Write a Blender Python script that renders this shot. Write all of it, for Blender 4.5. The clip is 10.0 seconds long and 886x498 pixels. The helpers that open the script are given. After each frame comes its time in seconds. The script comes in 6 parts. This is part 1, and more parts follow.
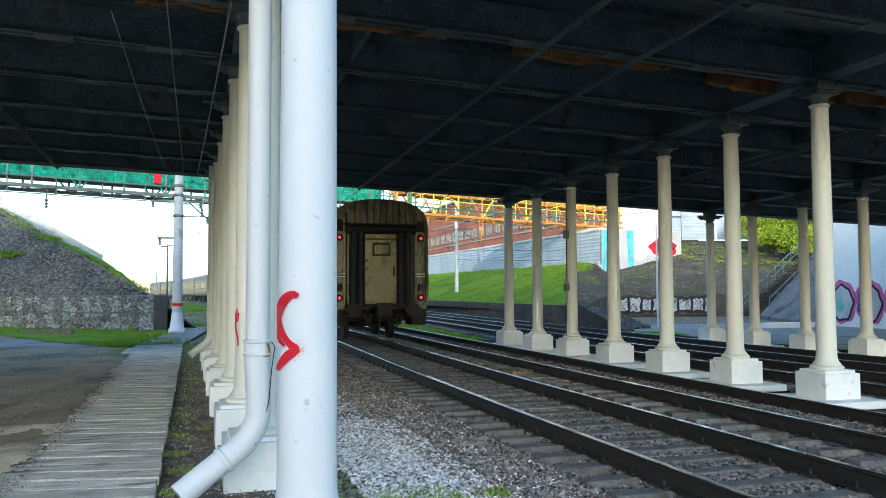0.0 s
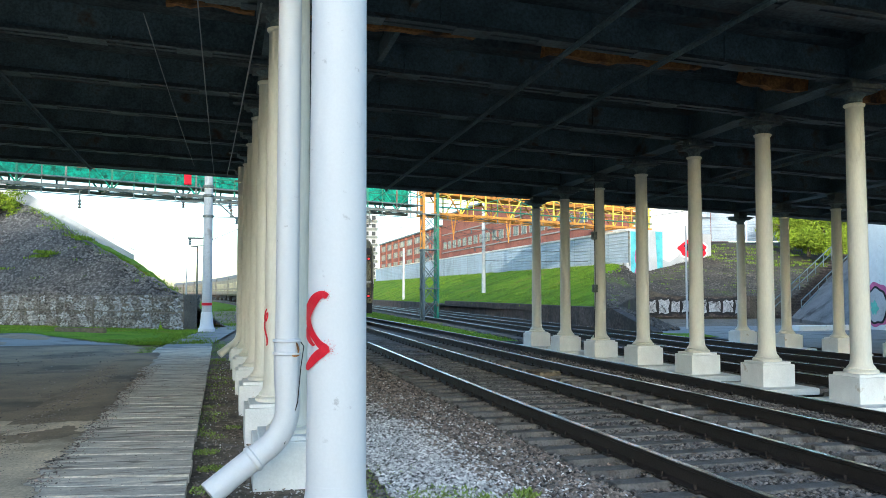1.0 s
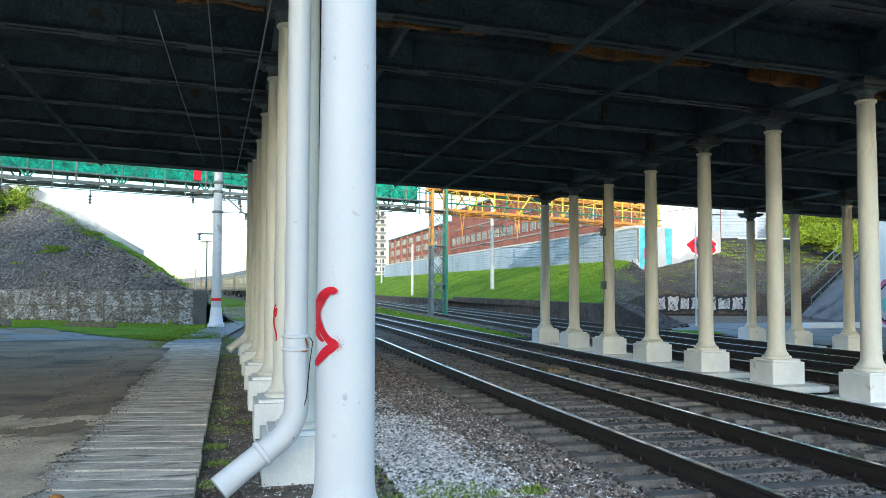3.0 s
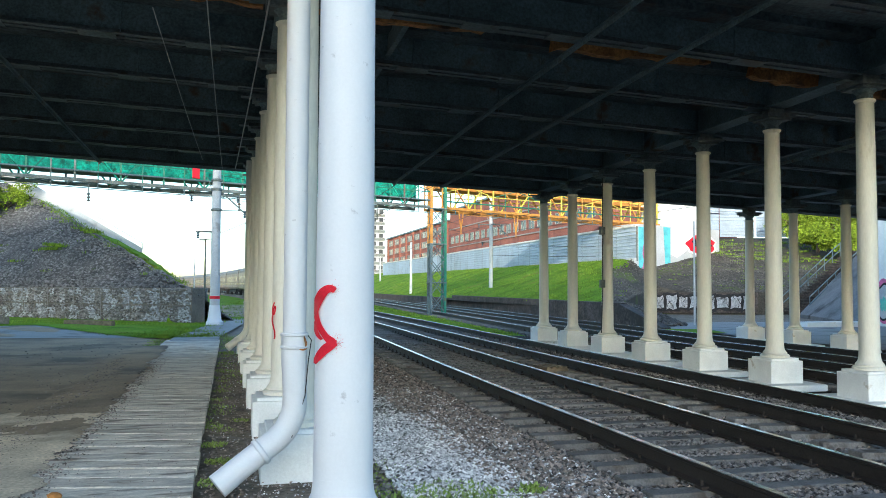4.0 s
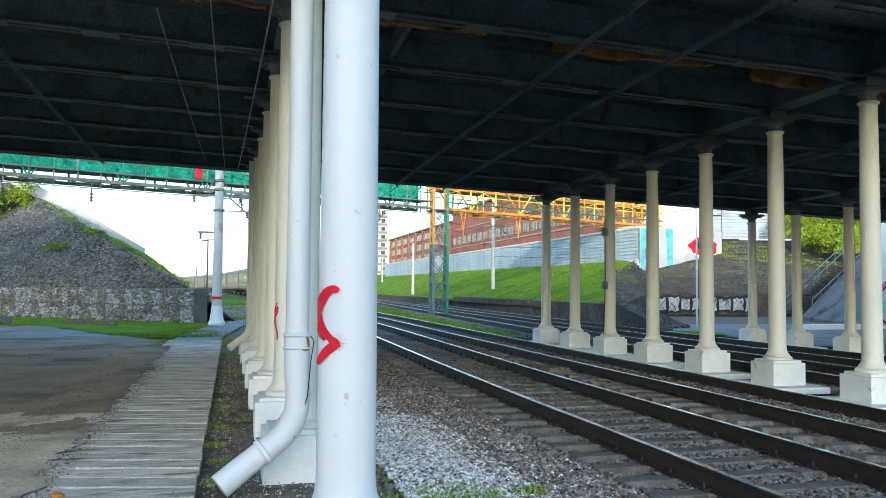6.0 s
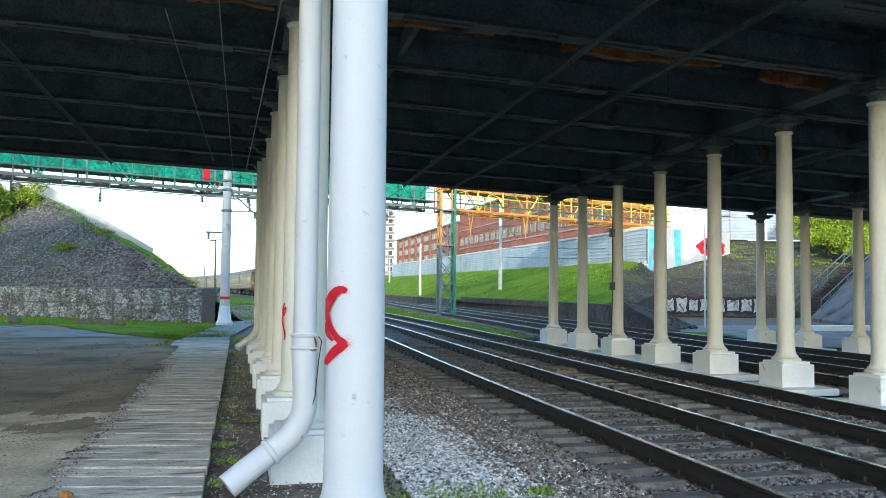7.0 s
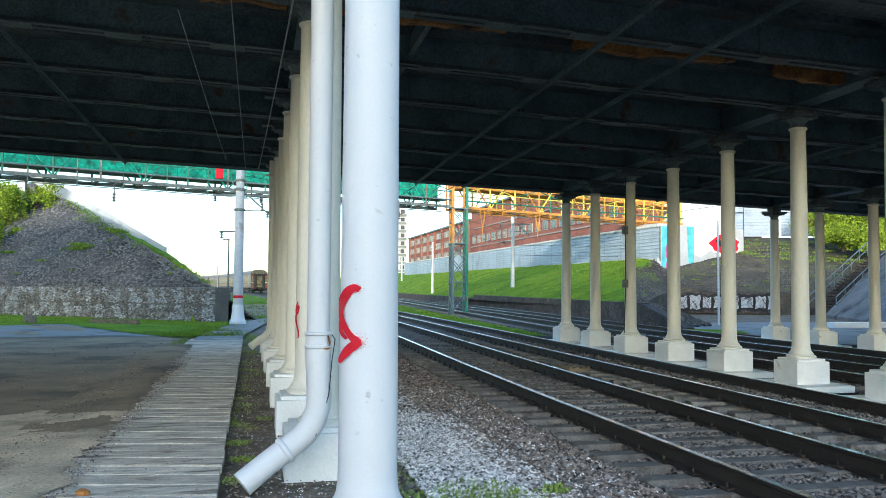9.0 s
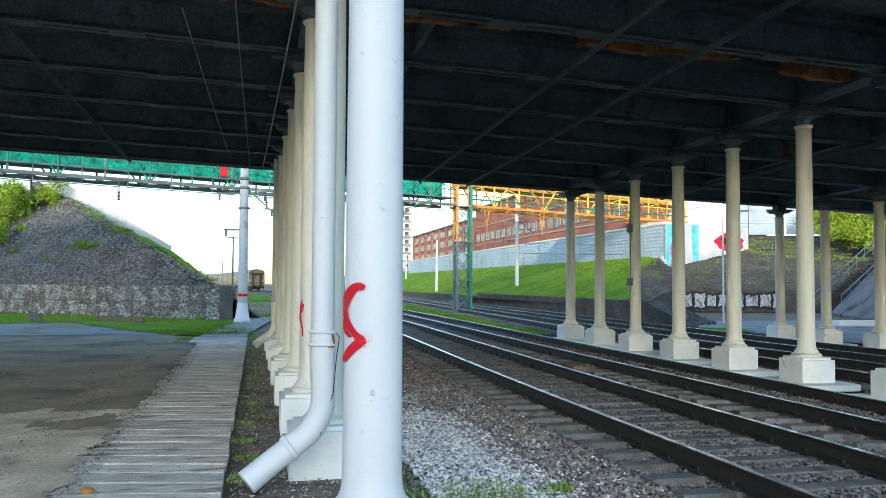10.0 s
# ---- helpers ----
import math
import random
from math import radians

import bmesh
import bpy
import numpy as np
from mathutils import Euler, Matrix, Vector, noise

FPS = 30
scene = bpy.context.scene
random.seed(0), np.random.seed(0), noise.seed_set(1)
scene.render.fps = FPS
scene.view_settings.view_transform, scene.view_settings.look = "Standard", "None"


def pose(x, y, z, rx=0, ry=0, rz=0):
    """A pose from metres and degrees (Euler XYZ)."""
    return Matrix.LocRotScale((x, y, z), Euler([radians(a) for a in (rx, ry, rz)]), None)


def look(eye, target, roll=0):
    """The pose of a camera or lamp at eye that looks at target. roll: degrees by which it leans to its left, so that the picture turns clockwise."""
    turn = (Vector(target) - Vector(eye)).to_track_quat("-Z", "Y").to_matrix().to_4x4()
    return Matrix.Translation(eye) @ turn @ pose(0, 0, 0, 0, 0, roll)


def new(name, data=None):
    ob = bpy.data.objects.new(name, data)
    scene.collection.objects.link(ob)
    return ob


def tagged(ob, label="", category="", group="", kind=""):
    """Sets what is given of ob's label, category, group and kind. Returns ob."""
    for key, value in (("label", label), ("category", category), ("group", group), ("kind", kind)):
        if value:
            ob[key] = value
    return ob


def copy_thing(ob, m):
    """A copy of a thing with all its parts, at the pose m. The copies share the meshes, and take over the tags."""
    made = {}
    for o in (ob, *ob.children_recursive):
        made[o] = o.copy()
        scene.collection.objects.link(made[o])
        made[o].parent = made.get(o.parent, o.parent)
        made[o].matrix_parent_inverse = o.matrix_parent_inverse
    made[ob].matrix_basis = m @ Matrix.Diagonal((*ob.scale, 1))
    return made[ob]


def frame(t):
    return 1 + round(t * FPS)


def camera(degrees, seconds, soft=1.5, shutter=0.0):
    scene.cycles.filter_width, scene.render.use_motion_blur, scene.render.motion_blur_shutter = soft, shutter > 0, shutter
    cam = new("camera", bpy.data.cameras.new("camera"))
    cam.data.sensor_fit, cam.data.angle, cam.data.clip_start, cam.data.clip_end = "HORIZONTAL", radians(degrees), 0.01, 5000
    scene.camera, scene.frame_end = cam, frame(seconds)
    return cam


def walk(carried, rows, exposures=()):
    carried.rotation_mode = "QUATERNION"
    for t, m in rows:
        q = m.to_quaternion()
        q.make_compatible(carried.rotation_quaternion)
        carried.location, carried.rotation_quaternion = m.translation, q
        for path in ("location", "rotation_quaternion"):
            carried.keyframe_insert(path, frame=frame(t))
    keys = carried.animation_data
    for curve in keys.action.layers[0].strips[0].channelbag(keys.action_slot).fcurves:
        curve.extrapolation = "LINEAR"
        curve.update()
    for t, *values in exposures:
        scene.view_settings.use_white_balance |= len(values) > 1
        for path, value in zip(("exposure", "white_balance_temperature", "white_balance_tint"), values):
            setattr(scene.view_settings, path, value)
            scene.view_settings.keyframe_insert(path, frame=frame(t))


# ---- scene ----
cam = camera(57.468, 10.0, soft=0.65)
walk(cam, [
    (0, pose(0.0177, -0.0144, 1.7499, 93.013, 0.225, -16.855)),
    (0.5, pose(0.0130, -0.0051, 1.7488, 93.064, 0.118, -15.728)),
    (1, pose(0.0070, -0.0015, 1.7487, 93.072, -0.015, -14.959)),
    (1.5, pose(0.0071, -0.0038, 1.7487, 93.029, -0.051, -14.530)),
    (2, pose(0.0071, -0.0061, 1.7515, 92.943, -0.154, -14.350)),
    (2.5, pose(0.0045, -0.0077, 1.7495, 92.874, -0.168, -14.334)),
    (4, pose(0.0047, -0.0019, 1.7493, 92.681, -0.292, -14.450)),
    (4.5, pose(0.0008, 0.0019, 1.7494, 92.678, -0.305, -14.511)),
    (5, pose(0.0000, 0.0000, 1.7500, 92.680, -0.330, -14.515)),
    (5.5, pose(-0.0012, -0.0004, 1.7478, 92.726, -0.393, -14.465)),
    (7, pose(-0.0050, 0.0010, 1.7493, 92.786, -0.580, -13.801)),
    (7.5, pose(-0.0129, -0.0008, 1.7514, 92.765, -0.597, -13.560)),
    (8, pose(-0.0156, -0.0006, 1.7519, 92.735, -0.531, -13.334)),
    (8.5, pose(-0.0125, 0.0026, 1.7488, 92.713, -0.445, -13.124)),
    (9, pose(-0.0112, -0.0017, 1.7487, 92.648, -0.362, -12.934)),
    (9.5, pose(-0.0122, -0.0002, 1.7496, 92.564, -0.342, -12.766)),
    (10, pose(-0.0098, 0.0136, 1.7485, 92.520, -0.352, -12.638)),
], [(0, 1.86, 5230, 4), (10, 1.86, 5230, 4)])

# ---- light ----
world = bpy.data.worlds.new("sky")
scene.world = world
world.use_nodes = True
wn = world.node_tree
sky = wn.nodes.new("ShaderNodeTexSky")
sky.sky_type = "NISHITA"
sky.sun_disc = False
sky.sun_elevation = radians(10)
sky.sun_rotation = radians(-153.2)
sky.air_density, sky.dust_density, sky.ozone_density = 1.0, 1.2, 1.0
wn.links.new(sky.outputs[0], wn.nodes["Background"].inputs[0])
wn.nodes["Background"].inputs[1].default_value = 0.15
sun_data = bpy.data.lights.new("sun", "SUN")
sun_data.energy, sun_data.angle, sun_data.color = 1.2, radians(0.6), (1.0, 0.80, 0.56)
sun = new("sun", sun_data)
# low evening light from behind; an added, unseen ridge keeps the bridge in shade
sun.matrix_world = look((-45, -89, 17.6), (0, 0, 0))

# ---- materials ----


def material(name, col, rough=0.7, metal=0.0, var=0.25, scale=3.0, grain=40.0, bump=0.15, stain=None, stain_amount=0.5,
             stain_scale=1.2, rand=0.0, island=0.0, spec=0.3, stretch=(1, 1, 1), emit=0.0, own=False):
    """Base colour with variation at two scales, a stain colour with its own shape, bump and per-piece variation."""
    m = bpy.data.materials.new(name)
    m.use_nodes = True
    t = m.node_tree
    N, L = t.nodes, t.links
    b = N["Principled BSDF"]
    b.inputs["Roughness"].default_value = rough
    b.inputs["Metallic"].default_value = metal
    b.inputs["Specular IOR Level"].default_value = spec
    geo = N.new("ShaderNodeNewGeometry")
    mp = N.new("ShaderNodeMapping")
    mp.inputs["Scale"].default_value = stretch
    if own:
        tc = N.new("ShaderNodeTexCoord")
        L.new(tc.outputs["Object"], mp.inputs["Vector"])
    else:
        L.new(geo.outputs["Position"], mp.inputs["Vector"])

    def tex(sc, det=5.0):
        n = N.new("ShaderNodeTexNoise")
        n.inputs["Scale"].default_value = sc
        n.inputs["Detail"].default_value = det
        n.inputs["Roughness"].default_value = 0.62
        L.new(mp.outputs[0], n.inputs["Vector"])
        return n.outputs[0]

    def ramp(src, a, c, lo=0.35, hi=0.65):
        r = N.new("ShaderNodeMapRange")
        r.inputs[1].default_value, r.inputs[2].default_value = lo, hi
        r.inputs[3].default_value, r.inputs[4].default_value = a, c
        L.new(src, r.inputs[0])
        return r.outputs[0]

    def mult(x, y):
        n = N.new("ShaderNodeMath")
        n.operation = "MULTIPLY"
        L.new(x, n.inputs[0])
        L.new(y, n.inputs[1])
        return n.outputs[0]

    big, fine = tex(scale), tex(grain, 3.0)
    val = mult(ramp(big, 1 - var, 1 + var), ramp(fine, 1 - var * 0.8, 1 + var * 0.8))
    if rand:
        oi = N.new("ShaderNodeObjectInfo")
        val = mult(val, ramp(oi.outputs["Random"], 1 - rand, 1 + rand, 0, 1))
    if island:
        val = mult(val, ramp(geo.outputs["Random Per Island"], 1 - island, 1 + island, 0, 1))
    mix = N.new("ShaderNodeVectorMath")
    mix.operation = "SCALE"
    L.new(val, mix.inputs["Scale"])
    out = mix.outputs[0]
    mix.inputs[0].default_value = col[:3]
    if stain:
        mx = N.new("ShaderNodeMix")
        mx.data_type = "RGBA"
        L.new(ramp(tex(stain_scale, 8.0), 0.0, 1.0, 0.66 - stain_amount * 0.3, 0.72 - stain_amount * 0.16), mx.inputs["Factor"])
        L.new(out, mx.inputs["A"])
        mx.inputs["B"].default_value = (*stain, 1)
        out = mx.outputs["Result"]
    L.new(out, b.inputs["Base Color"])
    if bump:
        bp = N.new("ShaderNodeBump")
        bp.inputs["Strength"].default_value = min(1.0, bump)
        bp.inputs["Distance"].default_value = 0.02
        L.new(fine, bp.inputs["Height"])
        L.new(bp.outputs[0], b.inputs["Normal"])
    rr = N.new("ShaderNodeMapRange")
    rr.inputs[1].default_value, rr.inputs[2].default_value = 0.3, 0.7
    rr.inputs[3].default_value, rr.inputs[4].default_value = max(0.02, rough - 0.12), min(1.0, rough + 0.12)
    L.new(big, rr.inputs[0])
    L.new(rr.outputs[0], b.inputs["Roughness"])
    if emit:
        b.inputs["Emission Color"].default_value = (*col[:3], 1)
        b.inputs["Emission Strength"].default_value = emit
    return m


WHITE = material("white_paint", (0.70, 0.71, 0.735), 0.5, var=0.02, scale=1.5, grain=60, bump=0.05, stain=(0.48, 0.48, 0.5), stain_amount=0.06, stain_scale=9)
CREAM = material("cream_paint", (0.745, 0.73, 0.65), 0.6, var=0.05, scale=2, grain=50, bump=0.1, stain=(0.56, 0.53, 0.45), stain_amount=0.08, stain_scale=2, stretch=(1, 1, .25))
PLINTH = material("whitewash", (0.80, 0.81, 0.80), 0.85, var=0.05, scale=4, grain=45, bump=0.2, stain=(0.60, 0.57, 0.51), stain_amount=0.08, stain_scale=4)
IRON = material("dark_painted_steel", (0.135, 0.175, 0.185), 0.6, var=0.35, scale=1.5, grain=25, bump=0.3, stain=(0.12, 0.09, 0.065), stain_amount=0.25, stain_scale=1.5)
RUSTY = material("rusted_primer", (0.34, 0.155, 0.05), 0.85, var=0.35, scale=2.5, grain=20, bump=0.4, stain=(0.07, 0.045, 0.03), stain_amount=0.5, stain_scale=2.2)
SOFFIT = material("sooty_plates", (0.10, 0.12, 0.128), 0.8, var=0.4, scale=1, grain=15, bump=0.3, stain=(0.12, 0.08, 0.06), stain_amount=0.35, stain_scale=0.8)
RAIL = material("rail_steel", (0.036, 0.029, 0.025), 0.6, 0.3, var=0.3, scale=6, grain=60, bump=0.2)
RAILTOP = material("polished_railhead", (0.42, 0.42, 0.43), 0.2, 1.0, var=0.1, scale=4, grain=80, bump=0.03)
SLEEPER = material("concrete_sleeper", (0.175, 0.163, 0.148), 0.9, var=0.25, scale=5, grain=50, bump=0.4, rand=0.2, stain=(0.085, 0.07, 0.055), stain_amount=0.4, stain_scale=4)
BALLAST = material("ballast_bed", (0.042, 0.035, 0.030), 0.95, var=0.5, scale=1.4, grain=22, bump=1.0, stain=(0.035, 0.027, 0.022), stain_amount=0.5, stain_scale=0.9)
STONE = material("ballast_stones", (0.155, 0.142, 0.130), 0.9, var=0.2, scale=3, grain=40, bump=0.3, island=0.75)
STONE_W = material("pale_gravel", (0.60, 0.58, 0.56), 0.9, var=0.2, scale=3, grain=40, bump=0.3, island=0.6)
STONE_B = material("brown_gravel", (0.22, 0.18, 0.15), 0.9, var=0.2, scale=3, grain=40, bump=0.3, island=0.7)
SOIL = material("bare_soil", (0.17, 0.14, 0.105), 0.95, var=0.4, scale=1.2, grain=18, bump=0.8, stain=(0.2, 0.18, 0.16), stain_amount=0.4, stain_scale=2.5)
DIRT = material("packed_dirt_road", (0.29, 0.225, 0.145), 0.95, var=0.22, scale=0.6, grain=30, bump=0.45, stain=(0.13, 0.105, 0.075), stain_amount=0.55, stain_scale=0.4)
# paler copy of the dirt: skylight from the open side put into the colour
SKYLIT_DIRT = material("skylit_tan_dirt", (0.60, 0.50, 0.355), 0.95, var=0.25, scale=0.9, grain=30, bump=0.4, stain=(0.33, 0.265, 0.18), stain_amount=0.5, stain_scale=0.8)
ASPHALT = material("grey_asphalt", (0.27, 0.265, 0.25), 0.85, var=0.18, scale=0.5, grain=35, bump=0.3, stain=(0.13, 0.125, 0.115), stain_amount=0.45, stain_scale=0.5, stretch=(1, 2, 1))
SLAB = material("worn_concrete_plank", (0.62, 0.565, 0.475), 0.9, var=0.25, scale=2, grain=30, bump=0.5, rand=0.15, stain=(0.23, 0.195, 0.155), stain_amount=0.45, stain_scale=1.5, stretch=(1, 4, 1))
GRASS = material("grass_turf", (0.145, 0.24, 0.014), 0.95, spec=0.05, var=0.35, scale=0.5, grain=12, bump=1.0, stain=(0.17, 0.185, 0.03), stain_amount=0.40, stain_scale=0.5)
BLADE = material("grass_blades", (0.165, 0.245, 0.025), 0.8, spec=0.1, var=0.15, scale=3, grain=20, bump=0.0, island=0.45)
LEAF = material("leaves", (0.21, 0.29, 0.022), 0.7, spec=0.15, var=0.15, scale=1, grain=10, bump=0.0, island=0.5)
BARK = material("bark", (0.10, 0.08, 0.06), 0.9, var=0.3, scale=4, grain=20, bump=0.5)
COBBLE = material("embankment_stone", (0.165, 0.158, 0.150), 0.9, var=0.25, scale=0.5, grain=14, bump=0.5, island=0.45)
EARTH = material("embankment_earth", (0.066, 0.058, 0.046), 0.95, var=0.4, scale=0.7, grain=8, bump=0.8, stain=(0.10, 0.135, 0.025), stain_amount=0.38, stain_scale=0.4)
RUBBLE = material("slope_rubble_stone", (0.105, 0.095, 0.082), 0.95, var=0.3, scale=0.6, grain=14, bump=0.5, island=0.5)
GABION = material("gabion_stones", (0.22, 0.215, 0.21), 0.9, var=0.3, scale=2, grain=15, bump=0.4, island=0.65)
WIRE = material("galvanised_wire", (0.28, 0.28, 0.28), 0.5, 0.7, var=0.1, bump=0.0)
DARKWALL = material("sooty_retaining_wall", (0.075, 0.062, 0.054), 0.9, var=0.4, scale=1.0, grain=8, bump=0.6, stain=(0.045, 0.04, 0.037), stain_amount=0.4, stain_scale=1.2)
CONCRETE = material("pale_concrete", (0.48, 0.48, 0.49), 0.85, var=0.12, scale=0.5, grain=20, bump=0.2, stain=(0.33, 0.32, 0.31), stain_amount=0.3, stain_scale=0.6)
BRICK = material("red_brick_facade", (0.27, 0.105, 0.075), 0.9, var=0.2, scale=0.25, grain=8, bump=0.3, stain=(0.19, 0.075, 0.06), stain_amount=0.4, stain_scale=0.3)
WINTRIM = material("grey_window_frame", (0.30, 0.28, 0.26), 0.8, var=0.15)
TRIM = material("pale_trim", (0.62, 0.60, 0.56), 0.8, var=0.1)
GLASSD = material("dark_window_glass", (0.05, 0.055, 0.06), 0.12, var=0.2, bump=0.0)
SHEET = material("blue_grey_sheet", (0.36, 0.42, 0.50), 0.55, 0.0, var=0.12, scale=0.6, grain=8, bump=0.05, rand=0.1, stain=(0.26, 0.30, 0.35), stain_amount=0.3, stain_scale=0.5)
GREEN = material("green_painted_steel", (0.045, 0.20, 0.13), 0.55, var=0.2, scale=1.5, grain=15, bump=0.1, stain=(0.12, 0.10, 0.06), stain_amount=0.25, stain_scale=1.5)
GREENP = material("green_mesh_panel", (0.045, 0.36, 0.235), 0.7, var=0.35, scale=2.0, grain=9, bump=0.1, stain=(0.02, 0.11, 0.07), stain_amount=0.5, stain_scale=3.5)
GREY = material("grey_painted_steel", (0.17, 0.19, 0.175), 0.6, var=0.25, scale=1.5, grain=15, bump=0.1, stain=(0.14, 0.085, 0.05), stain_amount=0.35, stain_scale=1.2)
ORANGE = material("orange_painted_steel", (0.55, 0.25, 0.05), 0.6, var=0.2, scale=1.2, grain=12, bump=0.1, stain=(0.45, 0.17, 0.03), stain_amount=0.3, stain_scale=1.5)
YELLOW = material("yellow_painted_steel", (0.66, 0.55, 0.08), 0.6, var=0.2, scale=1.2, grain=12, bump=0.1, stain=(0.30, 0.30, 0.06), stain_amount=0.3, stain_scale=1.5)
POLE = material("pale_concrete_pole", (0.52, 0.53, 0.54), 0.8, var=0.12, scale=2, grain=30, bump=0.15, stain=(0.36, 0.35, 0.34), stain_amount=0.3, stain_scale=2)
EARTHD = material("dark_bank_earth", (0.07, 0.066, 0.06), 0.95, var=0.4, scale=0.7, grain=10, bump=0.9, stain=(0.075, 0.10, 0.025), stain_amount=0.15, stain_scale=0.5)
WEED = material("weed_leaves", (0.26, 0.34, 0.08), 0.8, var=0.15, scale=3, grain=20, bump=0.0, island=0.5, spec=0.1)
BATTEN = material("worn_batten_paint", (0.115, 0.135, 0.138), 0.55, var=0.35, scale=1.2, grain=20, bump=0.2, stain=(0.07, 0.06, 0.05), stain_amount=0.45, stain_scale=1.5)
FLANGE = material("worn_flange_paint", (0.09, 0.105, 0.108), 0.55, var=0.35, scale=1.2, grain=20, bump=0.2, stain=(0.06, 0.05, 0.04), stain_amount=0.3, stain_scale=2)
CABLE = material("cable", (0.05, 0.05, 0.05), 0.7, var=0.1, bump=0.0)
PALECABLE = material("pale_cable", (0.45, 0.45, 0.44), 0.7, var=0.1, bump=0.0)
RED = material("red_spray_paint", (0.62, 0.012, 0.03), 0.5, var=0.1, scale=8, grain=60, bump=0.0)
INK = material("black_spray_paint", (0.02, 0.02, 0.022), 0.6, var=0.2, bump=0.0)
SILVER = material("silver_spray_paint", (0.33, 0.345, 0.37), 0.45, var=0.3, scale=3, grain=12, bump=0.2, stain=(0.09, 0.09, 0.10), stain_amount=0.35, stain_scale=4)
PINK = material("pink_spray_paint", (0.55, 0.14, 0.30), 0.6, var=0.15, bump=0.0)
MINT = material("mint_spray_paint", (0.20, 0.55, 0.45), 0.6, var=0.15, bump=0.0)
CYAN = material("turquoise_spray_paint", (0.15, 0.50, 0.55), 0.6, var=0.25, scale=1.5, bump=0.0)
# for the graffiti's white outline, and for sunlight put in as white
LIGHTWHITE = material("white_outline_and_sunlight", (0.8, 0.8, 0.78), 0.7, var=0.08, bump=0.0)
COACH = material("grey_green_coach_paint", (0.13, 0.12, 0.08), 0.3, 0.3, var=0.35, scale=1.5, grain=10, bump=0.08, stain=(0.04, 0.036, 0.028), stain_amount=0.5, stain_scale=1.5, stretch=(2.5, 2.5, .5), rand=0.01, own=True)
COACHSIDE = material("grey_brown_coach_side", (0.15, 0.115, 0.10), 0.4, 0.2, var=0.15, scale=0.8, grain=8, bump=0.05, rand=0.06, own=True)
COACHROOF = material("coach_roof_grey", (0.16, 0.16, 0.155), 0.7, var=0.2, rand=0.01, own=True)
BLACK = material("black_rubber", (0.014, 0.014, 0.016), 0.6, var=0.2, bump=0.1, rand=0.01, own=True)
UNDER = material("undercarriage_grime", (0.035, 0.03, 0.027), 0.85, var=0.3, bump=0.3, rand=0.01, own=True)
PAVED = material("dirty_slope_paving", (0.17, 0.165, 0.16), 0.9, var=0.25, scale=0.6, grain=15, bump=0.3, stain=(0.06, 0.057, 0.053), stain_amount=0.5, stain_scale=0.5)
SILVERSTONE = material("silver_painted_stones", (0.37, 0.385, 0.41), 0.65, var=0.2, scale=3, grain=15, bump=0.3, island=0.5)
DOORM = material("coach_door_paint", (0.125, 0.105, 0.055), 0.26, 0.45, var=0.3, scale=2, bump=0.05, stain=(0.04, 0.034, 0.024), stain_amount=0.4, stain_scale=2, rand=0.01, own=True)
TAIL = material("red_tail_lamp", (1.0, 0.02, 0.02), 0.4, var=0.0, bump=0.0, emit=0.9)
WOOD = material("weathered_timber", (0.19, 0.15, 0.10), 0.9, var=0.3, scale=3, grain=20, bump=0.4, stretch=(0.3, 3, 3))
ORANGELEAF = material("dry_leaf", (0.45, 0.2, 0.05), 0.8, var=0.2, bump=0.0)

# ---- mesh helpers ----


def mesh_of(bm, name, mat, smooth=False):
    me = bpy.data.meshes.new(name)
    bm.normal_update()
    bm.to_mesh(me)
    bm.free()
    for m in mat if isinstance(mat, (list, tuple)) else [mat]:
        me.materials.append(m)
    if smooth:
        me.polygons.foreach_set("use_smooth", [True] * len(me.polygons))
        me.set_sharp_from_angle(angle=radians(40))
    return me


def part(name, bm, mat, parent=None, label="", smooth=False):
    ob = new(name, mesh_of(bm, name, mat, smooth))
    if parent is not None:
        ob.parent = parent
    return tagged(ob, label)


def thing(name, label, category, group="", kind="", at=None):
    ob = new(name)
    ob.empty_display_size = 0.2
    if at is not None:
        ob.matrix_basis = at
    return tagged(ob, label, category, group, kind)


def single(name, bm, mat, label, category, group="", kind="", smooth=False):
    return tagged(part(name, bm, mat, None, "", smooth), label, category, group, kind)


def box(bm, c, s, rz=0.0, bevel=0.0, m=None):
    """A box with centre c and size s."""
    mm = Matrix.Translation(c) @ Matrix.Rotation(rz, 4, "Z") @ Matrix.Diagonal((*s, 1))
    if m is not None:
        mm = m @ mm
    r = bmesh.ops.create_cube(bm, size=1.0, matrix=mm)
    if bevel:
        es = list({e for v in r["verts"] for e in v.link_edges})
        bmesh.ops.bevel(bm, geom=es, offset=bevel, segments=2, affect="EDGES", profile=0.6)
    return bm


def span(bm, x0, x1, y0, y1, z0, z1, bevel=0.0):
    return box(bm, ((x0 + x1) / 2, (y0 + y1) / 2, (z0 + z1) / 2), (x1 - x0, y1 - y0, z1 - z0), bevel=bevel)


def bar(bm, a, b, w, h=None, sides=4):
    """A straight bar from a to b: a box section w x h, or a round one of diameter w."""
    a, b = Vector(a), Vector(b)
    d = b - a
    q = d.to_track_quat("Z", "Y").to_matrix().to_4x4()
    m = Matrix.Translation((a + b) / 2) @ q
    if sides == 4:
        bmesh.ops.create_cube(bm, size=1.0, matrix=m @ Matrix.Diagonal((w, h or w, d.length, 1)))
    else:
        bmesh.ops.create_cone(bm, cap_ends=True, segments=sides, radius1=w / 2, radius2=(h or w) / 2, depth=d.length, matrix=m)
    return bm


